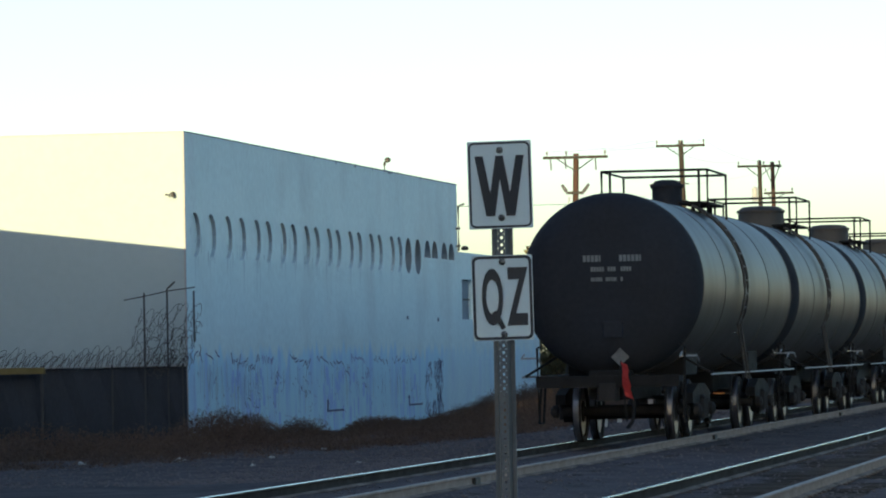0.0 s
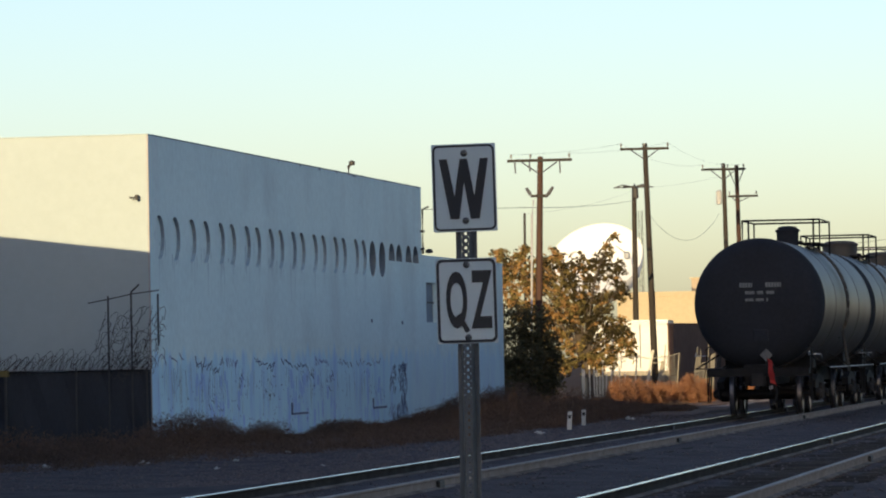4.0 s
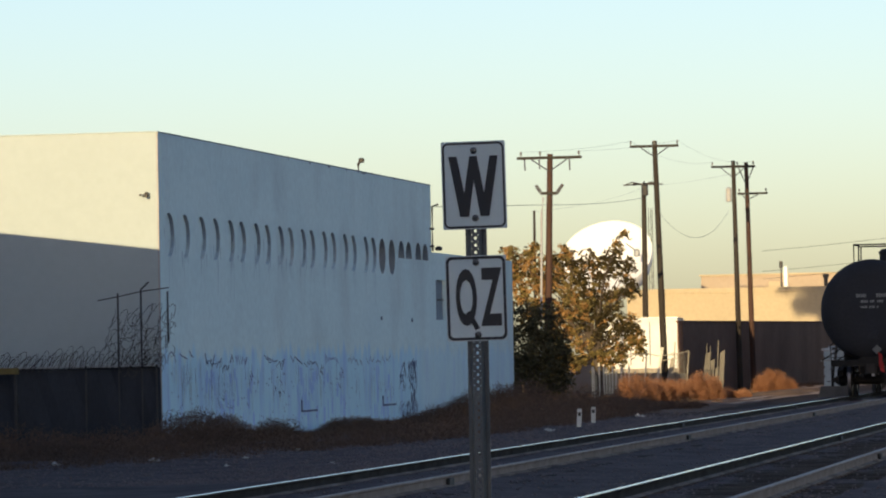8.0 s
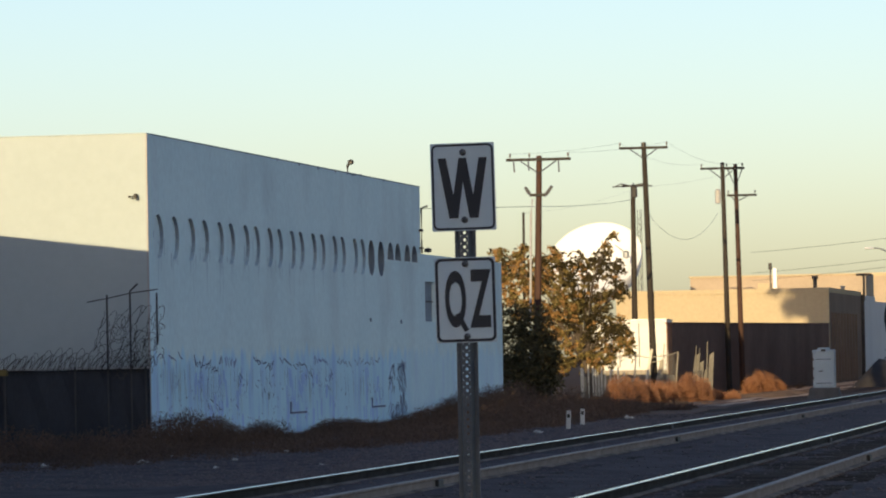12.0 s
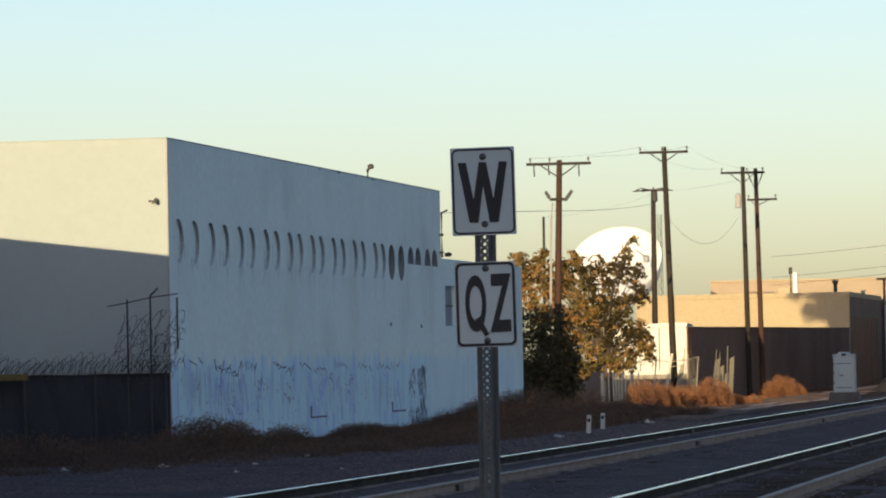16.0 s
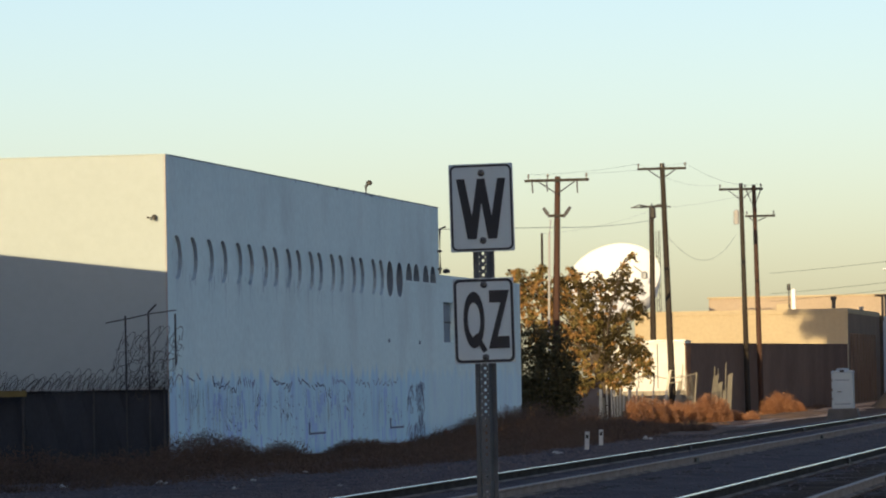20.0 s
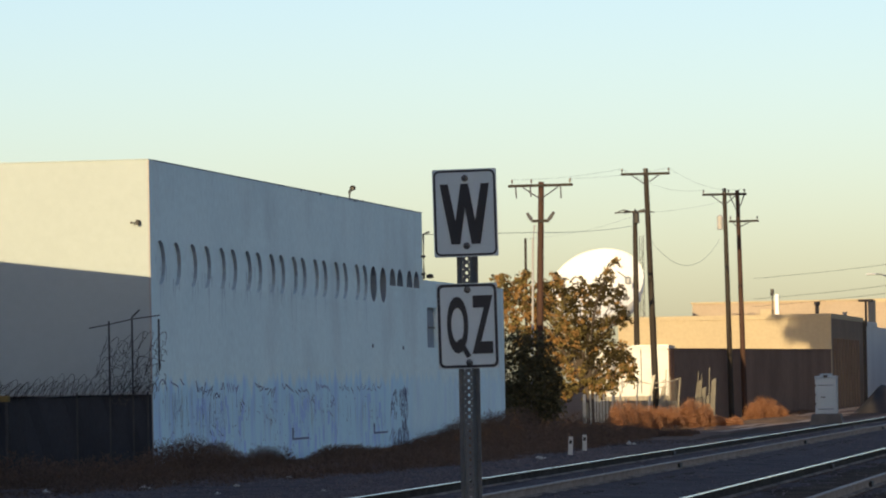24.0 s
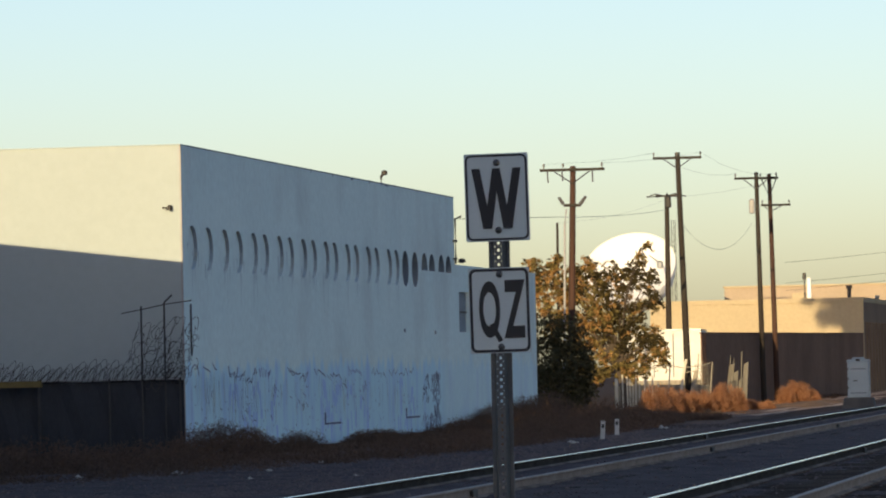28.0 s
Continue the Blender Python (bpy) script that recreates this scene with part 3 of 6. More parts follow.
    # roof vent, wall pipe with lamp
    vent = MB().tube([(X - 0.16, 105.9, 6.05), (X - 0.16, 105.9, 6.26), (X - 0.10, 105.9, 6.34)], 0.035)
    vent.spin([(0.03, 0), (0.07, 0.02), (0.075, 0.09), (0.03, 0.12)], 14, pose(X - 0.08, 105.9, 6.29))
    part("roof_vent", vent, DARKSTEEL, b, "small rusty roof vent pipe")
    pipe = MB().tube([(X + 0.06, 114.8, 4.35), (X + 0.06, 114.8, 5.5), (X + 0.22, 114.8, 5.56)], 0.028)
    pipe.box(X, 114.74, 4.9, X + 0.1, 114.86, 4.96).box(X, 114.74, 4.45, X + 0.1, 114.86, 4.5)
    pipe.spin([(0.03, 0), (0.1, 0.02), (0.09, 0.09), (0.03, 0.12)], 12, pose(X + 0.2, 114.9, 4.36))
    part("wall_conduit", pipe, DARKSTEEL, b, "thin dark conduit with a small lamp")
    # security camera and its bracket on the front wall
    camb = MB().box(-20.23, 84.3, 4.80, -20.165, 84.44, 4.90, c=0.015).tube([(-20.2, 84.42, 4.85), (-20.2, 84.5, 4.85)], 0.022)
    camb.tube([(-20.36, 84.46, 4.855), (-20.23, 84.46, 4.855)], 0.008).box(-20.365, 84.44, 4.835, -20.335, 84.5, 4.87).tube([(-20.29, 84.46, 4.855), (-20.29, 84.46, 4.80)], 0.008)
    part("wall_floodlight", camb, DARKSTEEL, b, "small dark floodlight on a bracket")
    for y, z, h in ((97.87, 0.47, 0.27), (107.7, 0.465, 0.25)):
        part("wall_bracket", MB().box(X - 0.01, y - 0.06, z, X + 0.012, y + 0.06, z + h).box(X - 0.01, y + 0.06, z, X + 0.012, y + 1.75, z + 0.04), SPRAY, b, "dark L-shaped painted bar")
    drip = MB()
    for y in pairs[:18]:
        for q in range(3):
            a, w, h = y + gc.uniform(-0.3, 0.3), gc.uniform(0.015, 0.04), gc.uniform(0.25, 0.9)
            drip.add([(X + 0.003, a, ZC - 0.42), (X + 0.003, a + w, ZC - 0.42), (X + 0.003, a + 0.6 * w, ZC - 0.42 - h), (X + 0.003, a + 0.4 * w, ZC - 0.42 - h)], [(0, 1, 2, 3)])
    grime = MB()
    for y in pairs[:12]:
        for q in range(3):
            a, w, h, z = y + gc.uniform(-0.45, 0.5), gc.uniform(0.03, 0.09), gc.uniform(0.06, 0.35), ZC + gc.uniform(-0.4, 0.1)
            grime.add([(X + 0.003, a, z), (X + 0.003, a + w, z + 0.03), (X + 0.003, a + 0.7 * w, z - h), (X + 0.003, a + 0.3 * w, z - 0.9 * h)], [(0, 1, 2, 3)])
    tagged(part("grime", grime, GRIMESHADE, b, "grey grime streaks beside the vents"), kind="stuff")
    tagged(part("water_stains", drip, STAINSHADE, b, "thin grey drips below the vents"), kind="stuff")
    for y, z in ((107.6, 2.55), (111.8, 2.52)):
        part("wall_fitting", MB().box(X, y, z, X + 0.03, y + 0.10, z + 0.09, c=0.01), SHADEWEAR, b)
    # painted-over scrawl: strokes that nobody can read
    g = random.Random(3)
    strokes, blue, drips = MB(), MB(), MB()
    def stroke(mb, pts, w):
        x = X + 0.004 + 0.0001 * (len(mb.f) % 40)
        n = len(pts)
        up, low = [], []
        for k, (y, z) in enumerate(pts):
            (y0, z0), (y1, z1) = pts[max(k - 1, 0)], pts[min(k + 1, n - 1)]
            l = math.hypot(y1 - y0, z1 - z0) or 1
            # paint lines look as wide along the wall as they are high, seen this steeply
            dy, dz = -(z1 - z0) / l * w * 2.0, (y1 - y0) / l * w * 0.6
            f = 0.6 + 0.4 * math.sin(math.pi * (k + 0.5) / n)
            up.append((x, y + dy * f, z + dz * f))
            low.append((x, y - dy * f, z - dz * f))
        mb.add(up + low, [(k, k + 1, n + k + 1, n + k) for k in range(n - 1)])
    def zigzag(mb, ya, yb, za, zb, step, w):
        y, pts, high = ya, [], True
        while y < yb:
            f = (y - ya) / (yb - ya)
            z = za + (zb - za) * f
            pts.append((y + g.uniform(-0.4, 0.4) * step, z + (g.uniform(-0.02, 0.14) if high else -g.uniform(-0.02, 0.12))))
            high = not high
            y += step * g.uniform(0.5, 1.4)
            if g.random() < 0.3 and len(pts) > 2:
                stroke(mb, pts, w)
                pts = []
        if len(pts) > 1:
            stroke(mb, pts, w)
    stroke(strokes, [(85.0, 1.60), (85.1, 1.76), (85.36, 1.84), (85.62, 1.76), (85.72, 1.62)], 0.02)
    zigzag(strokes, 86.1, 87.3, 1.73, 1.74, 0.2, 0.022)
    zigzag(strokes, 88.27, 90.8, 1.68, 1.53, 0.15, 0.024)
    zigzag(strokes, 88.4, 90.6, 1.60, 1.48, 0.17, 0.018)
    stroke(strokes, [(90.62, 1.60), (90.78, 1.76), (90.9, 1.62)], 0.03)
    zigzag(strokes, 94.0, 96.3, 1.70, 1.50, 0.2, 0.024)
    zigzag(strokes, 94.2, 96.0, 1.62, 1.50, 0.3, 0.018)
    zigzag(strokes, 96.8, 99.8, 1.60, 1.52, 0.24, 0.026)
    zigzag(blue, 91.18, 92.4, 1.64, 1.63, 0.12, 0.038)
    zigzag(blue, 100.6, 102.2, 1.62, 1.60, 0.16, 0.032)
    zigzag(strokes, 103.3, 105.0, 1.60, 1.58, 0.22, 0.022)
    zigzag(strokes, 105.6, 109.2, 1.60, 1.56, 0.3, 0.018)
    for ya, yb, za, zb, n in ((92.4, 92.9, 1.22, 1.46, 5), (99.5, 100.2, 1.22, 1.52, 8), (102.1, 102.7, 1.30, 1.44, 5), (95.2, 96.8, 0.75, 1.3, 6), (101.2, 103.0, 1.0, 1.3, 6), (89.4, 90.8, 0.7, 0.98, 6)):
        for k in range(n):
            y, z = g.uniform(ya, yb), g.uniform(za, zb)
            stroke(g.choice((strokes, blue)), [(y, z), (y + g.uniform(-0.1, 0.2), z - g.uniform(0.02, 0.06)), (y + g.uniform(0.0, 0.3), z - g.uniform(0.06, 0.14))], 0.014)
    for k in range(150):
        y, z = g.uniform(85.3, 109.5), g.uniform(0.35, 1.45)
        stroke(blue if g.random() < 0.6 else strokes, [(y, z), (y + g.uniform(-0.06, 0.12), z - g.uniform(0.02, 0.06))], g.uniform(0.010, 0.020))
    # patches rolled over with a more violet coat
    coat = MB()
    for ya, yb, n in ((88.3, 92.8, 26), (97.0, 103.0, 30), (105.5, 109.0, 12)):
        for k in range(n):
            y, z = g.uniform(ya, yb), g.uniform(0.45, 1.58)
            stroke(coat, [(y, z), (y + g.uniform(-0.05, 0.05), z - 0.1), (y + g.uniform(-0.08, 0.08), z - g.uniform(0.2, 0.5))], g.uniform(0.025, 0.07))
    tagged(part("scrawl", coat, VIOLET, b, "pale violet patches of paint"), kind="stuff")
    # thin runs of old paint, pale and dark
    for k in range(150):
        y = g.uniform(85, 91) if g.random() < 0.35 else g.uniform(85, 110)
        z = g.uniform(1.2, 1.72) - 0.008 * (y - 85)
        h = g.uniform(0.25, 0.9)
        stroke(drips if g.random() < 0.8 else blue, [(y, z), (y + g.uniform(-0.03, 0.03), z - 0.5 * h), (y + g.uniform(-0.05, 0.05), z - h)], g.uniform(0.004, 0.008))
    # the thick tangle at the far end
    for k in range(110):
        f = g.random()
        y, z = 112.2 - 2.2 * f ** 1.6, g.uniform(0.22, 1.56) if f < 0.5 else g.choice((g.uniform(0.2, 0.5), g.uniform(0.9, 1.5)))
        a = g.uniform(-0.5, 0.5)
        stroke(strokes, [(y, z), (y + 0.3 * a + 0.1, z + 0.07), (y + 0.6 * a + g.uniform(-0.1, 0.1), z - g.uniform(0.02, 0.16))], g.uniform(0.012, 0.022))
    tagged(part("scrawl", drips, STAINSHADE, b, "thin pale runs of old paint"), kind="stuff")
    tagged(part("scrawl", strokes, SPRAY, b, "dark illegible spray-paint strokes"), kind="stuff")
    tagged(part("scrawl", blue, SPRAYBLUE, b, "blue illegible spray-paint strokes"), kind="stuff")


warehouse()


# ---- screened fence with razor wire beside the warehouse ----
def screened_fence():
    f = thing("screened_fence", "dark screened chain-link fence topped with razor wire coils", "fence")
    y = 83.6
    scr = MB()
    n = 90
    top = lambda x: 1.56 + 0.02 * math.sin(x * 2.1)
    for i in range(n + 1):
        x = -19.80 - 0.25 * i
        s = 0.03 * math.sin(i * 1.9) + 0.02 * noise.noise((x * 3, 0, 0))
        scr.v += [(x, y + s, 0.0), (x, y - s, 0.8), (x, y + s, top(x))]
        if i:
            a = 3 * i
            scr.f += [(a - 3, a, a + 1, a - 2), (a - 2, a + 1, a + 2, a - 1)]
    part("screen", scr, SCREEN, f, "dark blue-black fabric screen")
    part("top_rail", MB().tube([(-19.8, y - 0.04, 1.57), (-42.3, y - 0.04, 1.57)], 0.022), GALV, f)
    for i in range(16):
        x = -19.86 - 1.38 * i
        part("post", MB().tube([(x, y - 0.07, 0), (x, y - 0.07, 1.60)], 0.02), FENCESTEEL, f)
    for x, z, arm in ((-20.59, 2.96, 0), (-20.14, 3.02, 1), (-19.62, 2.98, 0)):
        pst = MB().tube([(x, y - 0.09, 2.0 if x > -19.8 else 0), (x, y - 0.09, z)], 0.018)
        if arm:
            pst.tube([(x, y - 0.09, z), (x + 0.16, y - 0.12, z + 0.14)], 0.018)
        part("tall_post", pst, FENCESTEEL, f)
    part("cross_bar", MB().tube([(-21.0, y, 2.83), (-20.59, y, 2.9), (-20.14, y, 2.99), (-19.62, y, 3.05)], 0.011), FENCESTEEL, f)
    g = random.Random(5)
    for x0, x1, z0, r in ((-42, -19.7, 1.76, 0.20), (-41.9, -19.8, 1.70, 0.16), (-42.1, -19.75, 1.69, 0.125), (-42.05, -19.72, 1.71, 0.15), (-20.9, -19.55, 2.15, 0.22), (-20.8, -19.5, 2.55, 0.16)):
        pts = []
        pitch = 0.24 if r > 0.15 else 0.19
        turns = (x1 - x0) / pitch
        steps = int(turns * 14)
        for k in range(steps):
            t = k / 14 * 2 * math.pi
            rr = r * (1 + 0.55 * noise.noise((k * 0.045, z0, 0)))
            sx, sz = 0.13 * noise.noise((k * 0.03, 4, z0)), 0.12 * noise.noise((k * 0.021, 9, z0)) - 0.03
            pts.append((x0 + pitch * k / 14 + sx + (0.10 + 0.5 * sx) * math.cos(t), y + rr * math.sin(t) * 0.7, max(z0 + sz + rr * math.cos(t), 1.5)))
        part("razor_coil", MB().tube(pts, 0.0058, 3), WIRE, f, "loose rusty razor wire coil")
    twig = MB()
    for k in range(95):
        c = Vector((g.triangular(-20.85, -19.45, -19.9), y - 0.06, g.triangular(1.35, 2.75, 1.7)))
        r, a, sweep = g.uniform(0.05, 0.17), g.uniform(0, 6.28), g.uniform(1.2, 4.8)
        flat = g.uniform(0.5, 1.0)
        twig.tube([c + Vector((r * flat * math.cos(a + sweep * q / 9), 0.03 * math.sin(q), r * math.sin(a + sweep * q / 9))) for q in range(10)], 0.0055, 3)
    tagged(part("wire_tangle", twig, WIRE, f, "tangle of loose wire and dry vines"), kind="stuff")
    gate = thing("yellow_beam", "faded yellow steel beam resting on a pale post by the fence", "beam")
    part("beam", MB().box(-25.5, 83.2, 1.46, -22.50, 83.36, 1.58, c=0.015), YELLOW, gate)
    for x in (-22.55, -24.1, -25.4):
        part("post", MB().box(x - 0.025, 83.24, 0, x + 0.025, 83.32, 1.46), FENCESTEEL, gate)


screened_fence()


# ---- sign post close to the camera ----
def letters(text, width, height, thick):
    cu = bpy.data.curves.new("letters", "FONT")
    cu.body, cu.offset, cu.extrude, cu.resolution_u = text, thick, 0.004, 5
    tmp = bpy.data.objects.new("letters", cu)
    scene.collection.objects.link(tmp)
    me = bpy.data.meshes.new_from_object(tmp.evaluated_get(bpy.context.evaluated_depsgraph_get()))
    bpy.data.objects.remove(tmp)
    c = np.array([v.co for v in me.vertices])
    lo, hi = c.min(0), c.max(0)
    for v in me.vertices:
        p = (np.array(v.co) - (lo + hi) / 2) / (hi - lo)
        v.co = (p[0] * width, -p[2] * 0.0016, p[1] * height)
    me.materials.clear()
    me.materials.append(SIGNBLACK)
    return me


def rounded(w, h, r, n=6):
    pts = []
    for cx, cz, a in ((w / 2 - r, h / 2 - r, 0), (-w / 2 + r, h / 2 - r, 90), (-w / 2 + r, -h / 2 + r, 180), (w / 2 - r, -h / 2 + r, 270)):
        pts += [(cx + r * math.cos(radians(a + 90 * k / n)), cz + r * math.sin(radians(a + 90 * k / n))) for k in range(n + 1)]
    return pts


def sign_post():
    s = thing("whistle_sign", "two small white sign plates on a perforated galvanised post", "sign", m=pose(-2.669, 16.3, 0.0))
    post = MB()
    for f in (-1, 1):
        u = [(0.039, 0.0), (0.024, 0.0), (0.013, 0.028), (0.013, 0.032), (0.015, 0.032), (0.024, 0.004), (0.039, 0.004)]
        n = len(u)
        post.add([(f * x, -y, z) for z in (-0.05, 2.44) for x, y in u], [(i, (i + 1) % n, n + (i + 1) % n, n + i) for i in range(n)] + [tuple(range(n)), tuple(range(n, 2 * n))])
    # the web between the flanges, cell by cell, each with a punched hole
    pitch, n = 0.0262, 16
    for k in range(95):
        zc = -0.05 + pitch * (k + 0.5)
        ring, rim = [], []
        for q in range(n):
            c, d = math.cos(2 * math.pi * (q + 0.5) / n), math.sin(2 * math.pi * (q + 0.5) / n)
            f = min(0.0129 / abs(c), pitch / 2 / abs(d))
            ring.append((0.002 + 0.0052 * c, zc + 0.0058 * d))
            rim.append((f * c, zc + f * d))
        w = [(x, y, z) for y in (-0.032, -0.028) for loop in (ring, rim) for x, z in loop]
        faces = []
        for q in range(n):
            e = (q + 1) % n
            faces += [(q, n + q, n + e, e), (2 * n + e, 3 * n + e, 3 * n + q, 2 * n + q), (q, e, 2 * n + e, 2 * n + q)]
        post.add(w, faces)
    part("post", post, POSTSTEEL, s, "galvanised U-channel post with punched holes")
    def plate(name, cx, cz, w, h, turn, roll, label, inset, bolts, line=0.015):
        p = part(name, MB().sweep(rounded(w, h, 0.006), 0, 0.003), SIGNWHITE, s, label, m=pose(cx, -0.037, cz, 0, roll, turn))
        ow, oh = w - 2 * inset, h - 2 * inset
        a, b = rounded(ow, oh, 0.022), rounded(ow - line, oh - line, 0.015)
        m = len(a)
        part("border", MB().add([(x, -0.0012, z) for x, z in a + b], [(i, (i + 1) % m, m + (i + 1) % m, m + i) for i in range(m)]), SIGNBLACK, p, "black rounded border line")
        for dz in (h * 0.5 - bolts[0], -h * 0.5 + bolts[1]):
            part("bolt", MB().spin([(0.0125, 0), (0.0125, 0.002), (0.0095, 0.003), (0.0085, 0.008), (0.003, 0.0095)], 16, pose(0.002, -0.001, dz, 90)), BOLT, p, "round bolt head", True)
        return p
    w = plate("upper_plate", 0.001, 2.3045, 0.2350, 0.3205, 3, -0.8, "white plate with a black letter", 0.004, (0.034, 0.040))
    stroke = MB()
    for k, q in enumerate((((0.0, 1), (0.165, 1), (0.385, 0), (0.205, 0)), ((0.22, 0), (0.385, 0), (0.575, 1), (0.425, 1)), ((0.78, 0), (0.615, 0), (0.425, 1), (0.575, 1)), ((1.0, 1), (0.835, 1), (0.615, 0), (0.795, 0)))):
        stroke.add([((u - 0.5) * 0.181, y - 0.0003 * k, (v - 0.5) * 0.220) for y in (0.0, -0.0012) for u, v in q], [(0, 1, 2, 3), (7, 6, 5, 4), (0, 4, 5, 1), (1, 5, 6, 2), (2, 6, 7, 3), (3, 7, 4, 0)])
    part("letter", stroke, SIGNBLACK, w, "black capital W", m=pose(0.0, -0.0015, -0.004))
    q = plate("lower_plate", 0.003, 1.892, 0.2225, 0.3110, 8, -0.8, "white plate with two black letters", 0.003, (0.024, 0.022), 0.020)
    lq = part("letter", letters("O", 0.077, 0.208, 0.030), SIGNBLACK, q, "black capital Q", m=pose(-0.037, -0.0020, 0.004))
    part("letter_tail", MB().box(-0.009, -0.0012, -0.036, 0.009, 0.0004, 0.036), SIGNBLACK, lq, m=pose(0.0215, -0.0006, -0.085, 0, -28, 0))
    part("letter", letters("Z", 0.080, 0.212, 0.034), SIGNBLACK, q, "black capital Z", m=pose(0.054, -0.0020, 0.004))


sign_post()


# ---- tank cars ----
SHELL, PITCH, RAD, ZC = 13.4, 15.0, 1.412, 2.712
def tank_car(dome_r, dome_h, dome_mat, dome_label, label):
    c = thing("tank_car", label, "tank car", "train of tank cars")
    prof = []
    head = []
    for k in range(15):
        r = (0.0, 0.2, 0.4, 0.6, 0.75, 0.87, 0.94, 0.97, 0.985, 0.994, 0.998, 0.9995, 1, 1, 1)[k]
        head.append((max(0.02, RAD * r), -0.50 * (1 - r ** 4) ** 0.5 if r < 1 else 0.01 * (k - 11)))
    for yy in (0.04, 0.03, 4.4, 4.41, 8.9, 8.91, SHELL - 0.04):
        prof.append((RAD, yy))
    tank = part("tank", MB().spin(prof, 64, pose(0, 0, ZC) @ AX_Y), TANK, c, "", True)
    part("tank_head", MB().spin(head, 64, pose(0, 0, ZC) @ AX_Y), TANKHEAD, tank, "dull dished end, its shade put into the black", True)
    part("tank_head", MB().spin([(r, SHELL - z) for r, z in reversed(head)], 64, pose(0, 0, ZC) @ AX_Y), TANKHEAD, tank, "dull dished end, its shade put into the black", True)
    for yy in (0.03, 3.0, 9.6, SHELL - 0.03):
        part("weld_band", MB().spin([(RAD - 0.01, -0.04), (RAD + 0.008, -0.035), (RAD + 0.008, 0.035), (RAD - 0.01, 0.04)], 64, pose(0, yy, ZC) @ AX_Y), TANK, tank, "", True)
    # dome housing and platform with handrails
    dz = ZC + RAD
    d = MB().spin([(dome_r, -0.15), (dome_r, dome_h - 0.11), (dome_r * 0.94, dome_h - 0.05), (dome_r * 0.80, dome_h - 0.01), (dome_r * 0.45, dome_h + 0.01), (0.01, dome_h + 0.015)], 28, pose(0, 6.9, dz))
    part("dome", d, dome_mat, c, dome_label, True)
    part("dome_lid", MB().spin([(dome_r + 0.025, dome_h - 0.13), (dome_r + 0.03, dome_h - 0.09), (dome_r + 0.02, dome_h - 0.07)], 28, pose(0, 6.9, dz)), dome_mat, c)
    part("valve", MB().tube([(dome_r - 0.05, 6.9, dz + 0.06), (dome_r + 0.1, 6.9, dz + 0.04)], 0.045), GREASE, c)
    for x in (-0.62, 0.62):
        part("platform", MB().box(x - 0.24, 5.3, 4.10, x + 0.24, 7.9, 4.14).box(x - 0.03, 5.35, 3.78, x + 0.03, 5.42, 4.10).box(x - 0.03, 7.8, 3.78, x + 0.03, 7.87, 4.10), GREASE, c)
    top = 4.66
    for x in (-0.88, 0.88):
        part("handrail", MB().tube([(x, 5.25, 3.9), (x, 5.25, top), (x, 7.95, top), (x, 7.95, 3.9)], 0.021), GREASE, c)
    for y in (5.25, 7.95):
        part("handrail", MB().tube([(-0.88, y, top), (0.88, y, top)], 0.021), GREASE, c)
    for x in (-0.74, 0.74):
        part("handrail_post", MB().tube([(x, 5.25, 3.95), (x, 5.25, top)], 0.022), GREASE, c)
    # ladder that follows the shell on both sides
    for sx in (-1, 1):
        lad = MB()
        for yy in (4.95, 5.40):
            lad.tube([(sx * (RAD + 0.09) * math.sin(a), yy, ZC + (RAD + 0.09) * math.cos(a)) for a in [0.45 + 0.14 * k for k in range(12)]] + [(sx * 1.5, yy, 1.2)], 0.024, 5)
        for k in range(11):
            a = 0.6 + 0.15 * k
            lad.tube([(sx * (RAD + 0.09) * math.sin(a), yy, ZC + (RAD + 0.09) * math.cos(a)) for yy in (4.95, 5.40)], 0.018, 5)
        part("ladder", lad, DOME, c)
        part("side_rail", MB().tube([(sx * 1.47, 0.3, 1.31), (sx * 1.47, SHELL - 0.3, 1.31)], 0.015, 6), PIPEWHITE, c, "pale side grab rail")
        for yy in (0.5, 6.0, SHELL - 0.5):
            part("rail_bracket", MB().tube([(sx * 1.47, yy, 1.31), (sx * 0.95, yy, 1.62)], 0.02, 5), GREASE, c)
        for yy in (-0.35, SHELL + 0.35):
            part("corner_post", MB().tube([(sx * 1.12, yy, 0.75), (sx * 1.14, yy, 1.75), (sx * 1.05, yy, 1.8)], 0.02, 6), GREASE, c)
            part("step", MB().tube([(sx * 1.08, yy, 1.2), (sx * 1.12, yy, 0.6), (sx * 1.12, yy + 0.42, 0.6), (sx * 1.08, yy + 0.42, 1.2)], 0.02, 6), GREASE, c)
    # stub sills, end platforms, saddles, couplers
    for s, y0 in ((1, 0.0), (-1, SHELL)):
        P = lambda a: y0 + s * a
        lo = lambda a, b: (min(P(a), P(b)), max(P(a), P(b)))
        a, b = lo(-0.58, 3.2)
        part("stub_sill", MB().box(-0.32, a, 0.95, 0.32, b, 1.40, c=0.02), GREASE, c)
        a, b = lo(-0.75, -0.05)
        part("end_platform", MB().box(-1.08, a, 1.22, 1.08, b, 1.30, c=0.01), GREASE, c)
        a, b = lo(-0.78, -0.70)
        part("end_sill", MB().box(-1.10, a, 1.14, 1.10, b, 1.32, c=0.01), GREASE, c)
        a, b = lo(1.5, 2.9)
        sad = MB()
        for k in range(11):
            t = -0.72 + 0.144 * k
            x, z = RAD * math.sin(t), ZC - RAD * math.cos(t) + 0.02
            sad.v += [(x, a, 1.3), (x, a, max(z, 1.34)), (x, b, 1.3), (x, b, max(z, 1.34))]
            if k:
                q = 4 * k
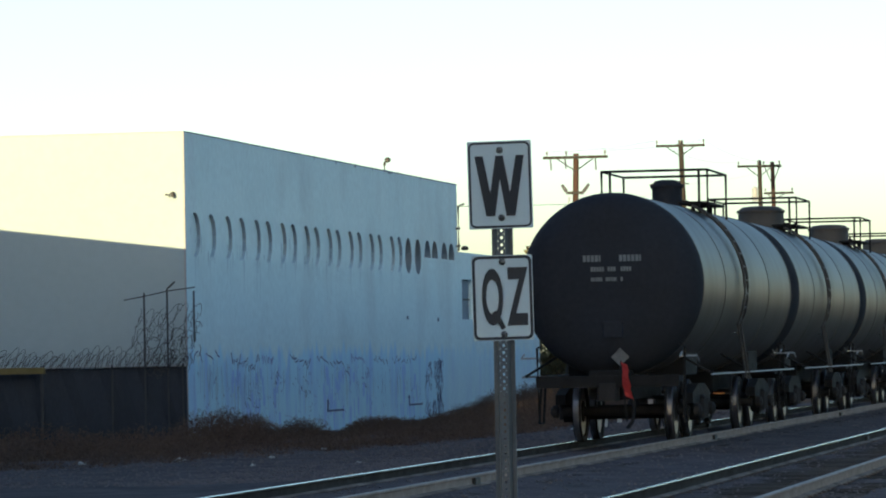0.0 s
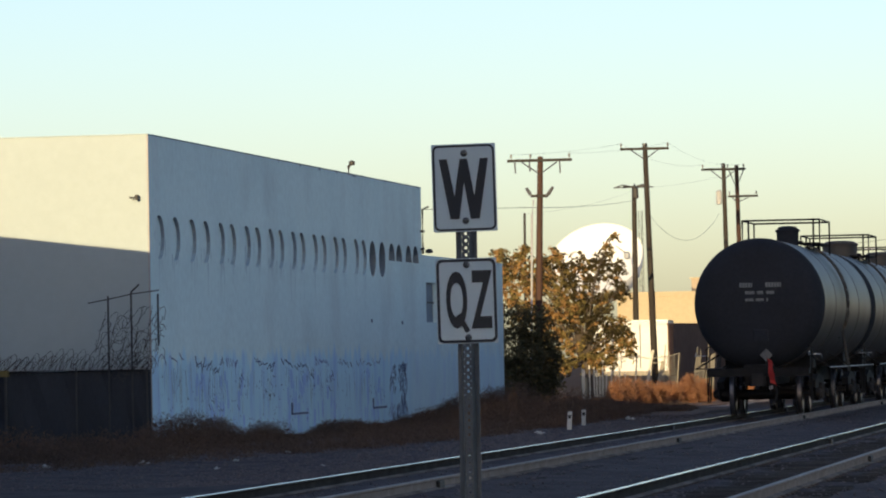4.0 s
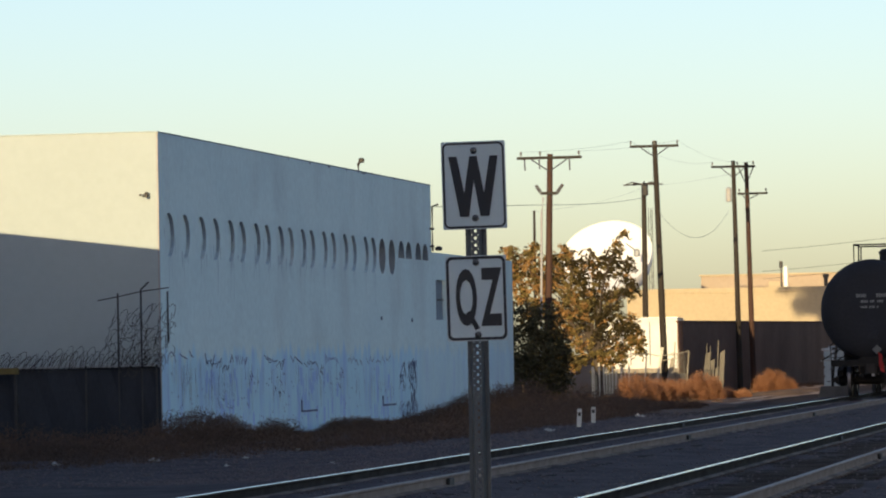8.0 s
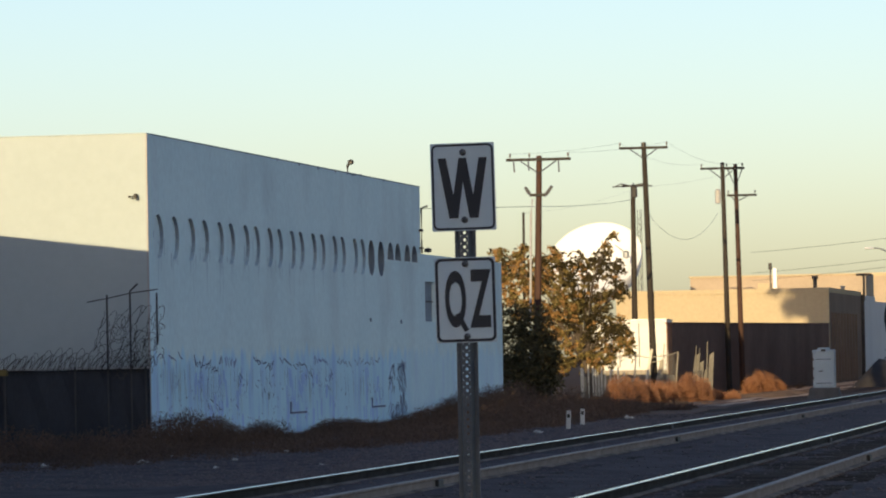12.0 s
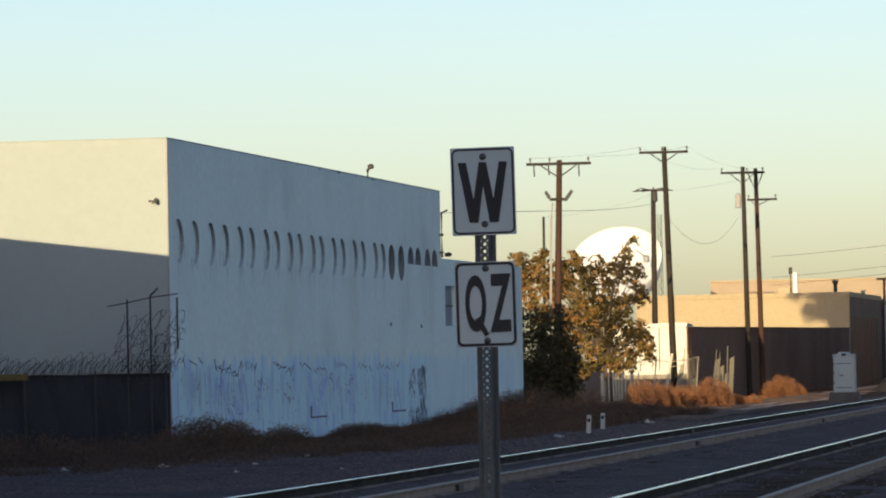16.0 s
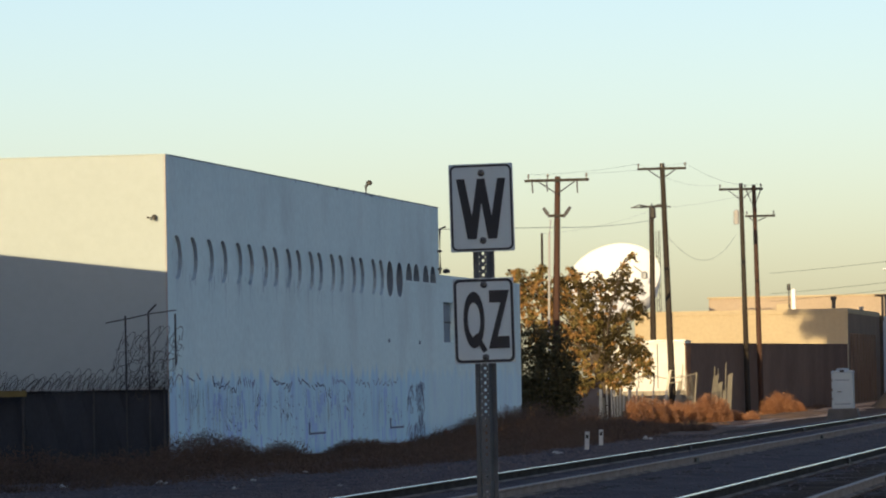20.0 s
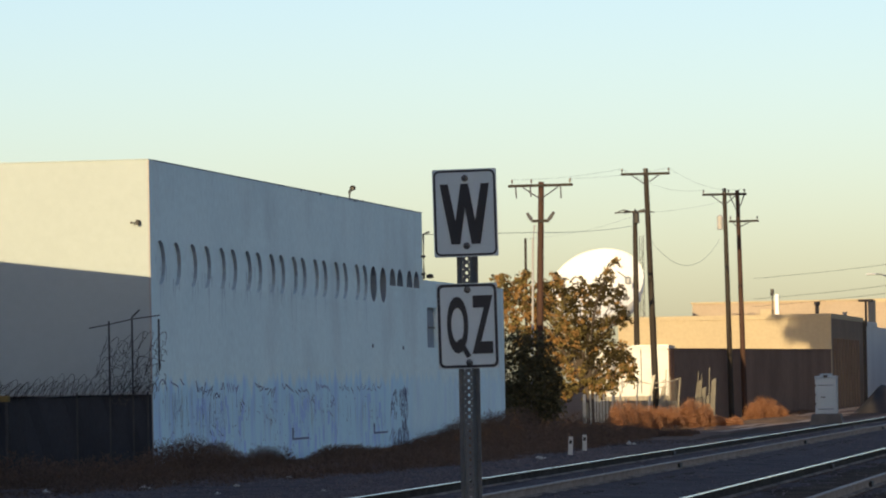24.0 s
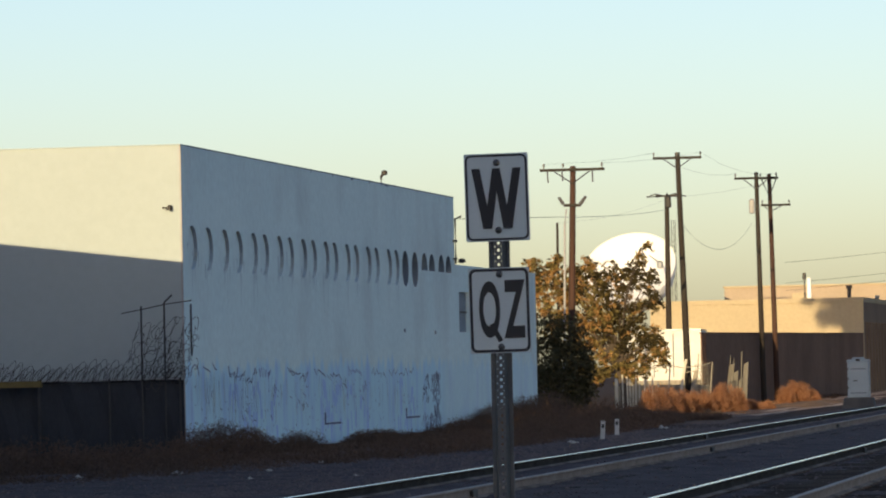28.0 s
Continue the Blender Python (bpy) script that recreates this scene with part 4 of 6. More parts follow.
                sad.f += [(q - 4, q, q + 1, q - 3), (q - 2, q - 1, q + 3, q + 2), (q - 4, q - 2, q + 2, q), (q - 3, q + 1, q + 3, q - 1)]
        sad.f += [(0, 1, 3, 2), (40, 42, 43, 41)]
        part("saddle", sad, GREASE, c)
        a, b = lo(-0.66, -0.56)
        part("coupler", MB().box(-0.10, a, 0.98, 0.10, b, 1.20, c=0.03).box(-0.17, min(P(-0.79), P(-0.60)), 0.93, 0.17, max(P(-0.79), P(-0.60)), 1.25, c=0.05), WHEEL, c)
        part("air_hose", MB().tube([(s * 0.34, P(-0.58), 1.05), (s * 0.40, P(-0.74), 0.82), (s * 0.38, P(-0.80), 0.62), (s * 0.30, P(-0.84), 0.52)], 0.03, 7), GREASE, c)
        # truck: side frames, bolster, springs, brake beam
        yc = P(2.2)
        part("truck_bolster", MB().box(-1.15, yc - 0.2, 0.62 + 0.3, 1.15, yc + 0.2, 0.98, c=0.03), GREASE, c)
        for x in (-1.0, 1.0):
            fr = MB()
            out = [(-1.15, 0.86), (-0.62, 0.86), (-0.30, 0.58), (0.30, 0.58), (0.62, 0.86), (1.15, 0.86), (1.15, 1.02), (0.45, 1.16), (-0.45, 1.16), (-1.15, 1.02)]
            n = len(out)
            fr.add([(xx, yc + q[0], q[1]) for xx in (x - 0.08, x + 0.08) for q in out], [tuple(range(n)), tuple(range(2 * n - 1, n - 1, -1))] + [(i, (i + 1) % n, n + (i + 1) % n, n + i) for i in range(n)])
            sf = part("side_frame", fr, GREASE, c)
            for k in (-0.18, 0.0, 0.18):
                part("spring", MB().tube([(x + 0.1 * (1 if x > 0 else -1), yc + k, 0.62), (x + 0.1 * (1 if x > 0 else -1), yc + k, 0.92)], 0.065, 8), WHEEL, sf)
            for k in (-0.9, 0.9):
                part("bearing_cap", MB().spin([(0.10, 0), (0.10, 0.08), (0.05, 0.12)], 14, pose(x + (0.07 if x > 0 else -0.07), yc + k, RAIL + 0.457) @ (AX_X if x > 0 else pose(0, 0, 0, 0, -90))), WHEEL, sf, "", True)
        for k in (-0.39, 0.39):
            part("brake_beam", MB().box(-0.7, yc + k - 0.03, 0.62, 0.7, yc + k + 0.03, 0.70), GREASE, c)
        for k in (-0.9, 0.9):
            ws = part("wheelset", MB().tube([(-1.0, 0, 0), (1.0, 0, 0)], 0.075, 12), WHEEL, c, m=pose(0, yc + k, RAIL + 0.457))
            for sx in (-1, 1):
                M = pose(sx * 0.72, 0, 0) @ (AX_X if sx > 0 else pose(0, 0, 0, 0, -90))
                part("wheel", MB().spin([(0.08, -0.06), (0.16, -0.05), (0.20, 0.0), (0.36, 0.005), (0.40, -0.055), (0.482, -0.065), (0.488, -0.05), (0.463, -0.034), (0.463, 0.0), (0.455, 0.07), (0.39, 0.07), (0.36, 0.04), (0.2, 0.03), (0.14, 0.08), (0.08, 0.09)], 32, M), WHEEL, ws, "", True)
                part("tread", MB().spin([(0.4635, -0.03), (0.4645, -0.02), (0.4595, 0.055), (0.457, 0.058)], 32, M), TREAD, ws, "polished steel wheel tread", True)
    # stencils and fittings on both ends
    for s, y0 in ((1, 0.0), (-1, SHELL)):
        H = lambda x, z: y0 - s * (0.50 * math.sqrt(max(0, 1 - ((x * x + (z - ZC) ** 2) / RAD ** 2) ** 2)) + 0.012)
        g = random.Random(11)
        for z, h, spans in ((3.06, 0.10, ((-0.38, -0.10), (0.18, 0.52))), (2.91, 0.07, ((-0.26, -0.05), (0.0, 0.13), (0.2, 0.37))), (2.76, 0.06, ((-0.26, -0.08), (-0.03, 0.14), (0.2, 0.24)))):
            for a, b in spans:
                x = a
                while x < b - 0.02:
                    wd = min(h * 0.62, b - x)
                    q = [(s * x, z), (s * (x + wd * 0.78), z), (s * (x + wd * 0.78), z + h), (s * x, z + h)]
                    part("stencil_bar", MB().add([(xx, H(xx, zz), zz) for xx, zz in q], [(0, 1, 2, 3)]), STENCIL, tank)
                    x += wd
        z = 1.60
        yb = y0 - s * 0.52
        part("placard", MB().add([(s * 0.17 + dx, yb - s * 0.02 * (k > 3), z + dzz) for k, (dx, dzz) in enumerate([(0, 0.14), (0.14, 0), (0, -0.14), (-0.14, 0)] * 2)], [(0, 1, 2, 3), (7, 6, 5, 4), (0, 1, 5, 4), (1, 2, 6, 5), (2, 3, 7, 6), (3, 0, 4, 7)]), PLACARD, c, "worn grey diamond placard")
        part("placard_holder", MB().box(s * 0.17 - 0.03, min(yb + s * 0.004, yb + s * 0.35), 1.3, s * 0.17 + 0.03, max(yb + s * 0.004, yb + s * 0.35), 1.55), GREASE, c)
        part("brake_pipe", MB().box(-0.10, y0 - s * 0.5 - 0.03, 1.90, 0.22, y0 - s * 0.5 + 0.05, 2.15, c=0.02), TANKHEAD, c)
        for x in (-1.25, 1.2):
            part("grab_iron", MB().tube([(x - 0.14, y0 - s * 0.05, 1.66), (x - 0.14, y0 - s * 0.3, 1.60), (x + 0.12, y0 - s * 0.3, 1.60), (x + 0.12, y0 - s * 0.05, 1.52)], 0.016, 6), PIPEWHITE, c, "pale grab iron")
    return c


cars = []
first = tank_car(0.255, 0.43, TANKHEAD, "", "black railway tank car with pale stencils on its end")
second = tank_car(0.46, 0.42, DOME, "brown dome housing", "black railway tank car with a wide brown dome")
flag = MB()
for k in range(8):
    flag.v += [(0.22 + 0.06 * k / 8 + 0.012 * math.sin(k), -0.86 + 0.02 * math.sin(k * 1.3), 1.53 - 0.075 * k), (0.32 + 0.09 * k / 8 + 0.012 * math.sin(k * 2), -0.88 + 0.03 * math.cos(k), 1.48 - 0.075 * k)]
    if k:
        flag.f.append((2 * k - 2, 2 * k - 1, 2 * k + 1, 2 * k))
part("marker_flag", flag, REDCLOTH, first, "red cloth end-of-train flag")
part("flag_staff", MB().tube([(0.30, -0.84, 0.62), (0.22, -0.84, 1.54)], 0.012, 6), GREASE, first)
cars = [first, second] + [copy_thing(second, Matrix()) for k in range(4)]
for k, c in enumerate(cars):
    c.location = (TRACKS[0], 68.9 + PITCH * k, 0)


# ---- unseen buildings, added to cast the long shadows and shape bounced light ----
def shade_building(name, x0, x1, y0, y1, z0, z1, label, paint=None):
    b = thing(name, label, "building")
    part("walls", MB().add([(x0, y0, 0), (x1, y0, 0), (x1, y1, 0), (x0, y1, 0), (x0, y0, z0), (x1, y0, z1), (x1, y1, z1), (x0, y1, z0)], [(0, 1, 5, 4), (1, 2, 6, 5), (2, 3, 7, 6), (3, 0, 4, 7)]), paint or GREYWALL, b)
    part("roof", MB().add([(x0, y0, z0 + 0.003), (x1, y0, z1 + 0.003), (x1, y1, z1 + 0.003), (x0, y1, z0 + 0.003), (x0, y0, z0 + 0.15), (x1, y0, z1 + 0.15), (x1, y1, z1 + 0.15), (x0, y1, z0 + 0.15)], [(3, 2, 1, 0), (4, 5, 6, 7), (0, 1, 5, 4), (1, 2, 6, 5), (2, 3, 7, 6), (3, 0, 4, 7)]), CAP, b)


H = lambda x: 3.655 - 0.1222 * (x + 20.5 * SLIDE + 20) + 20.5 * FALL
# added out of view: its sloping top edge draws the front wall's shadow line
shade_building("unseen_sloping_shade", -70, -18.5, 54, 64, H(-70), H(-18.5), "unseen sloping block added to shade the front wall", BLUEWALL)
# added out of view: sunlit fronts for the tank sides to mirror
shade_building("unseen_mirrored_row", -8, 120, 300, 312, 6.5, 6.5, "unseen pale row added for warm reflections on the tanks")
# added out of view to shade the ground up to the bushes
shade_building("unseen_middle_shade", -21.75, -16.5, 24, 43, 12.5, 12.5, "unseen block added to shade the weeds and near ground")
# added out of view: keeps warm low sky off the front wall
shade_building("unseen_sky_blocker", -70, -33, 30, 78, 13, 13, "unseen tall block added to hide warm low sky", BLUEWALL)
# added behind the camera to keep tracks and train in shade
shade_building("unseen_tall_shade", -20.7, 8, -60, -24, 27.5, 27.5, "unseen tall block added to shade the tracks and train")


def tall_tree():
    """An unseen high leaning tree, added out of view so that its crown shades the far tan wall."""
    g = random.Random(17)
    t = thing("tall_tree", "unseen tall leaning tree added to shade the far tan wall", "tree", m=pose(-18.8, 46, 0))
    part("trunk", MB().tube([(0, 0, 0), (0, 0, 15), (-2.6, 0, 21), (-5.3, 0, 26.5), (-5.3, 0, 29.5)], [0.4, 0.34, 0.28, 0.2, 0.1], 10), BARK, t, "", True)
    for k in range(7):
        a = 0.9 * k
        part("limb", MB().tube([(-5.2, 0, 26 + 0.2 * k), (-5.3 + 2 * math.cos(a), 2 * math.sin(a), 27 + 0.3 * k), (-5.3 + 3.6 * math.cos(a), 3.6 * math.sin(a), 27.5 + 0.3 * k)], [0.16, 0.1, 0.04], 7), BARK, t)
    crown = MB()
    for k in range(620):
        d = Vector((g.gauss(0, 1), g.gauss(0, 1), g.gauss(0, 1))).normalized()
        r = 4.9 * g.uniform(0.1, 1.0) ** 0.4
        c = Vector((-5.3 + 1.05 * d.x * r, d.y * r, 28.3 + 0.50 * d.z * r))
        for q in range(20):
            leaf(crown, c + Vector((g.gauss(0, 0.3), g.gauss(0, 0.3), g.gauss(0, 0.16))), g.uniform(0.2, 0.4), g)
    part("crown", crown, DARKLEAF, t)


# ---- utility poles and lines ----
def pole(base, top, arms, wood, label, r=0.15, extra=None):
    p = thing("utility_pole", label, "utility pole", "utility poles")
    B, T = Vector(base), Vector(top)
    part("shaft", MB().tube([B, B.lerp(T, 0.5), T], [r, r * 0.85, r * 0.68], 12), wood, p, "", True)
    tips = []
    for z, a, b, brace, pins in arms:
        c = B.lerp(T, (z - B.z) / (T.z - B.z))
        y = c.y - r - 0.03
        arm = part("crossarm", MB().box(c.x + a, y - 0.05, z - 0.042, c.x + b, y + 0.05, z + 0.042, c=0.01), ARM, p)
        if brace:
            for s in (a * 0.55, b * 0.55):
                part("brace", MB().tube([(c.x + s, y, z - 0.05), (c.x, y, z - brace)], 0.02, 6), DARKSTEEL, p)
        for q in pins:
            x = c.x + a + (b - a) * q
            part("insulator", MB().spin([(0.014, 0.03), (0.014, 0.09), (0.034, 0.10), (0.036, 0.13), (0.022, 0.14), (0.034, 0.155), (0.032, 0.18), (0.014, 0.20)], 10, pose(x, y, z)), CERAMIC, arm, "", True)
            tips.append((x, y, z + 0.19))
    for name, mb, material in extra or ():
        part(name, mb, material, p)
    return tips


def bell(x, y, z, tilt, ln=0.42):
    d = Vector((math.sin(radians(tilt)), 0, math.cos(radians(tilt))))
    o = Vector((x, y, z))
    return MB().tube([o, o + d * ln * 0.25, o + d * ln * 0.3, o + d * ln], [0.02, 0.02, 0.06, 0.045], 8)


t1 = pole((-20.17, 136, 0), (-19.95, 136, 7.72), [(7.60, -0.99, 0.99, 0.42, (0.06, 0.36, 0.96)), (6.52, -0.26, 0.28, 0, ())], POLEWOOD, "reddish-brown wooden utility pole with a wide crossarm", 0.125,
          [("hanging_insulator", MB().tube([(-20.71, 135.8, 7.55), (-20.69, 135.8, 7.22)], 0.025, 6), CERAMIC), ("hanging_insulator", MB().tube([(-20.26, 135.8, 7.55), (-20.24, 135.8, 7.26)], 0.025, 6), CERAMIC),
           ("hanging_insulator", MB().tube([(-19.33, 135.8, 7.55), (-19.32, 135.8, 7.2)], 0.025, 6), CERAMIC), ("bell_insulator", bell(-20.19, 135.8, 6.48, -32, 0.34), CERAMIC), ("bell_insulator", bell(-19.78, 135.8, 6.46, 36, 0.40), CERAMIC),
           ("riser_pipe", MB().tube([(-20.34, 135.8, 0), (-20.21, 135.8, 5.9), (-20.15, 135.8, 6.4)], 0.035, 8), PIPEWHITE)])
t2 = pole((-18.73, 154, -0.08), (-18.962, 154, 8.877), [(8.688, -0.838, 0.838, 0.365, (0.02, 0.5, 0.98))], POLEGREY, "grey wooden utility pole with one crossarm", 0.1235)
t3 = pole((-18.37, 175, 0), (-18.485, 175, 9.0), [(8.77, -0.85, 0.84, 0.43, (0.03, 0.5, 0.97))], POLEGREY, "grey wooden utility pole with a transformer can", 0.115,
          [("transformer", MB().spin([(0.04, 0), (0.11, 0.02), (0.11, 0.50), (0.08, 0.54), (0.03, 0.58)], 18, pose(-18.67, 174.9, 7.40)), PIPEWHITE)])
t4 = pole((-18.36, 180, 0), (-18.495, 180, 9.13), [(8.96, -0.42, 0.38, 0, (0.1, 0.9)), (7.88, -0.36, 0.83, 0.26, (0.05, 0.95))], POLEWOOD, "brown wooden utility pole with V braces", 0.117,
          [("v_brace", MB().tube([(-18.78, 179.8, 8.92), (-18.48, 179.8, 8.20), (-18.20, 179.8, 8.92)], 0.026, 6), ARM)])
cluster = MB().box(-28.17, 219.7, 9.80, -27.16, 219.84, 9.88)
for k in range(9):
    a = 0.7 * k
    cluster.tube([(-27.68, 219.8, 9.82), (-27.68 + 0.58 * math.cos(a), 219.8 + 0.36 * math.sin(a), 9.88 + 0.08 * math.sin(3 * a)), (-27.68 + 1.0 * math.cos(a), 219.8 + 0.54 * math.sin(a), 9.80)], 0.030, 5)
cluster.spin([(0.08, 0), (0.16, 0.05), (0.14, 0.50), (0.05, 0.60)], 12, pose(-27.56, 219.7, 9.25))
t5 = pole((-27.71, 220, -0.4), (-27.66, 220, 9.88), [], POLEGREY, "grey wooden utility pole with a tangle of fittings on top", 0.165, [("cable_cluster", cluster, DARKSTEEL)])
t6 = pole((-27.14, 180, 0), (-27.09, 180, 7.4), [], POLEGREY, "short grey pole behind the tree", 0.07)
t7 = pole((-13.0, 236, 0), (-13.0, 236, 9.6), [], POLEGREY, "dark utility pole beside the railway", 0.2)


def cable(a, b, sag, r=0.003):
    c = thing("overhead_cable", "thin dark overhead cable between poles", "cable", "overhead cables")
    A, B = Vector(a), Vector(b)
    part("strand", MB().tube([A.lerp(B, k / 16) - Vector((0, 0, sag * 4 * (k / 16) * (1 - k / 16))) for k in range(17)], r, 4), CABLE, c)


for i in (0, 2):
    cable(t1[i], t2[i], 0.08)
    cable(t2[i], t3[i], 0.3)
cable((-20.26, 135.8, 6.17), (-27.67, 220, 9.18), 0.1, 0.008)
cable((-20.26, 135.8, 6.17), (-38, 118, 6.05), 0.1, 0.008)
cable((-27.09, 180, 7.38), (-27.67, 220, 9.67), 0.2)
cable((-27.59, 220, 9.78), (-18.45, 175, 8.52), 0.1)
cable((-18.02, 147, 6.25), (-18.7, 175, 7.03), 0.95, 0.006)
for z in (5.1, 5.5, 6.6):
    cable((-24.0, 241, z + 0.3), (-13.0, 236, z + 1.2), 0.1, 0.009)


# ---- slender far radio mast ----
def radio_mast():
    r = thing("radio_mast", "slender grey lattice radio mast far behind the dish", "mast", m=pose(-37.3, 300, 0))
    for x, y in ((-0.16, -0.1), (0.16, -0.1), (0, 0.18)):
        part("leg", MB().tube([(x, y, 0), (x * 0.8, y * 0.8, 11.2)], 0.02, 5), DARKSTEEL, r)
    lace = MB()
    for k in range(27):
        z, f = 0.4 * k, (-1) ** k
        lace.tube([(-0.15 * f, -0.1, z), (0.15 * f, -0.1, z + 0.4)], 0.012, 4)
    part("lacing", lace, DARKSTEEL, r)


radio_mast()


# ---- satellite dish ----
def dish():
    d = thing("satellite_dish", "large white satellite dish on a steel mount", "satellite dish", m=pose(-31.22, 232, -0.15) @ Matrix.Scale(1.02, 4))
    n = Vector((-0.10, -0.73, 0.65)).normalized()
    m = Matrix.Translation(Vector((0, 0, 6.64)) - 0.83 * n) @ n.to_track_quat("Z", "Y").to_matrix().to_4x4()
    prof = [(0.05 + 2.3 * k / 10, 0.83 * (k / 10) ** 2) for k in range(11)]
    body = prof + [(2.42, 0.84), (2.42, 0.70), (2.30, 0.25), (2.08, -0.30), (1.72, -0.75), (1.1, -1.05), (0.3, -1.15), (0.05, -1.16)]
    part("reflector", MB().spin(body, 48, m), DISH, d, "", True)
    part("feed_strut", MB().tube([(1.11, -0.5, 7.24), (1.81, -1.96, 6.82)], 0.03, 6), GALV, d)
    part("feed_horn", MB().spin([(0.05, -0.2), (0.16, -0.15), (0.16, 0.12), (0.06, 0.2)], 12, pose(1.84, -1.96, 6.72)), GALV, d, "grey feed horn")
    part("back_frame", MB().tube([m @ Vector((0, 0, -0.05)), m @ Vector((0, 0, -0.7)), (0, 0.6, 3.6)], 0.14, 8), GALV, d)
    part("mast", MB().tube([(0, 0.6, 0), (0, 0.6, 4.3)], 0.2, 12), GALV, d)


dish()


# ---- yard behind the tree: container, fences, boards ----
def container():
    c = thing("shipping_container", "white steel container raised on concrete blocks", "container")
    c.matrix_basis = pose(-23.76, 200, -0.566, 0, 0, 4.7) @ Matrix.Scale(1.337, 4)
    x0, x1, y0, y1, z0, z1 = -2.44, 0.0, 0, 6, 1.09, 2.74
    part("body", MB().box(x0, y0 + 0.05, z0, x1, y1, z1, c=0.02), BOXWHITE, c)
    for x in (x0, x1 - 0.14):
        part("corner_post", MB().box(x - 0.004, y0 - 0.01, z0, x + 0.144, y0 + 0.12, z1 + 0.01), BOXWHITE, c)
    for z in (z0, z1 - 0.11):
        part("end_rail", MB().box(x0 + 0.145, y0 - 0.005, z, x1 - 0.145, y0 + 0.1, z + 0.11), BOXWHITE, c)
    for i in range(2):
        a = x0 + 0.15 + i * 1.065
        dr = part("door", MB().box(a + 0.01, y0 + 0.02, z0 + 0.12, a + 1.055, y0 + 0.049, z1 - 0.12), BOXWHITE, c)
        for q in (0.3, 0.72):
            part("lock_rod", MB().tube([(a + q, y0, z0 + 0.1), (a + q, y0, z1 - 0.1)], 0.02, 6), GALV, dr)
    part("roof_rail", MB().box(x0 - 0.01, y0 - 0.02, z1 + 0.011, x1 + 0.012, y1 + 0.02, z1 + 0.045), GALV, c, "dull grey roof edge")
    for k in range(9):
        part("side_rib", MB().box(x1 + 0.001, y0 + 0.4 + 0.62 * k, z0 + 0.1, x1 + 0.03, y0 + 0.5 + 0.62 * k, z1 - 0.1), BOXWHITE, c)
    for x in (x0 + 0.15, x1 - 0.35):
        part("chassis_rail", MB().box(x, y0 + 0.05, z0 - 0.17, x + 0.2, y1 - 0.05, z0 - 0.002), OLDBOARD, c)
        for y in (y0 + 0.3, y1 - 0.7):
            part("support", MB().box(x - 0.1, y, 0.42, x + 0.3, y + 0.4, z0 - 0.172, c=0.02), CONCRETE, c)
    part("cross_beam", MB().box(x0, y0 + 0.01, z0 - 0.15, x1, y0 + 0.045, z0 - 0.003), OLDBOARD, c, "weathered olive beam below the box")


container()


def yard_fence():
    f = thing("yard_fence", "sagging chain-link fence with leaning pale posts", "fence")
    g = random.Random(21)
    K = 1.055
    def slat(name, x0, x1, z1, w, y, material, label=""):
        part(name, MB().add([(K * q + d, y + dy, z) for dy in (0, 0.04) for q, z in ((x0, 0), (x1, 1.69 + K * (z1 - 1.69))) for d in (0, w)], [(0, 1, 3, 2), (4, 6, 7, 5), (0, 2, 6, 4), (1, 5, 7, 3), (2, 3, 7, 6), (0, 4, 5, 1)]), material, f, label)
    slat("post", -18.08, -17.76, 1.78, 0.085, 153, PALEBOARD, "pale leaning plank")
    slat("post", -18.42, -18.28, 1.50, 0.045, 153.1, PALEBOARD, "thin pale stake")
    slat("post", -17.78, -17.48, 1.42, 0.14, 153.2, OLDBOARD, "grey leaning board")
    slat("post", -17.50, -17.36, 1.95, 0.03, 153.3, OLDBOARD)
    slat("post", -17.30, -17.25, 1.72, 0.03, 153.3, OLDBOARD)
    slat("post", -17.05, -16.92, 1.68, 0.03, 153.3, OLDBOARD)
    for pts in (((-19.05, 1.40), (-18.68, 1.56), (-18.22, 1.58), (-17.85, 1.50)), ((-17.72, 1.52), (-17.21, 1.57), (-16.93, 1.65)), ((-17.75, 1.36), (-17.35, 1.40))):
        part("top_wire", MB().tube([(K * x, 153.15, 1.69 + K * (z - 1.69)) for x, z in pts], 0.016, 5), OLDBOARD, f, "sagging rusty wire")
    net = MB()
    for k in range(12):
        for s in (-1, 1):
            a = -18.33 + 0.04 * k
            net.tube([(a - 0.1 * s, 153.35, 0.05), (a + 0.12 * s, 153.35, 1.62)], 0.005, 3)
    part("mesh", net, GREYBOARD, f, "torn rusty mesh panel")
    for k in range(5):
        x = -21.4 + 0.66 * k
        part("sheet", MB().box(x, 154.6 + 0.03 * (k % 2), 0, x + 0.64, 154.63 + 0.03 * (k % 2), 0.92 + g.uniform(-0.05, 0.06), c=0.004), OLDBOARD, f, "weathered olive sheet")
    for x, h in ((-19.78, 1.32), (-19.63, 1.26), (-19.54, 1.17), (-19.44, 1.0), (-19.34, 1.22), (-19.22, 1.05), (-19.06, 1.16), (-18.93, 1.02), (-18.80, 1.28), (-18.62, 1.05)):
        slat("picket", x + g.uniform(-0.03, 0.03), x, h, 0.05, 152.6, PALEBOARD)
    slat("gate_post", -19.93, -19.95, 1.2, 0.10, 152.2, PALEBOARD, "pale fence post")


yard_fence()


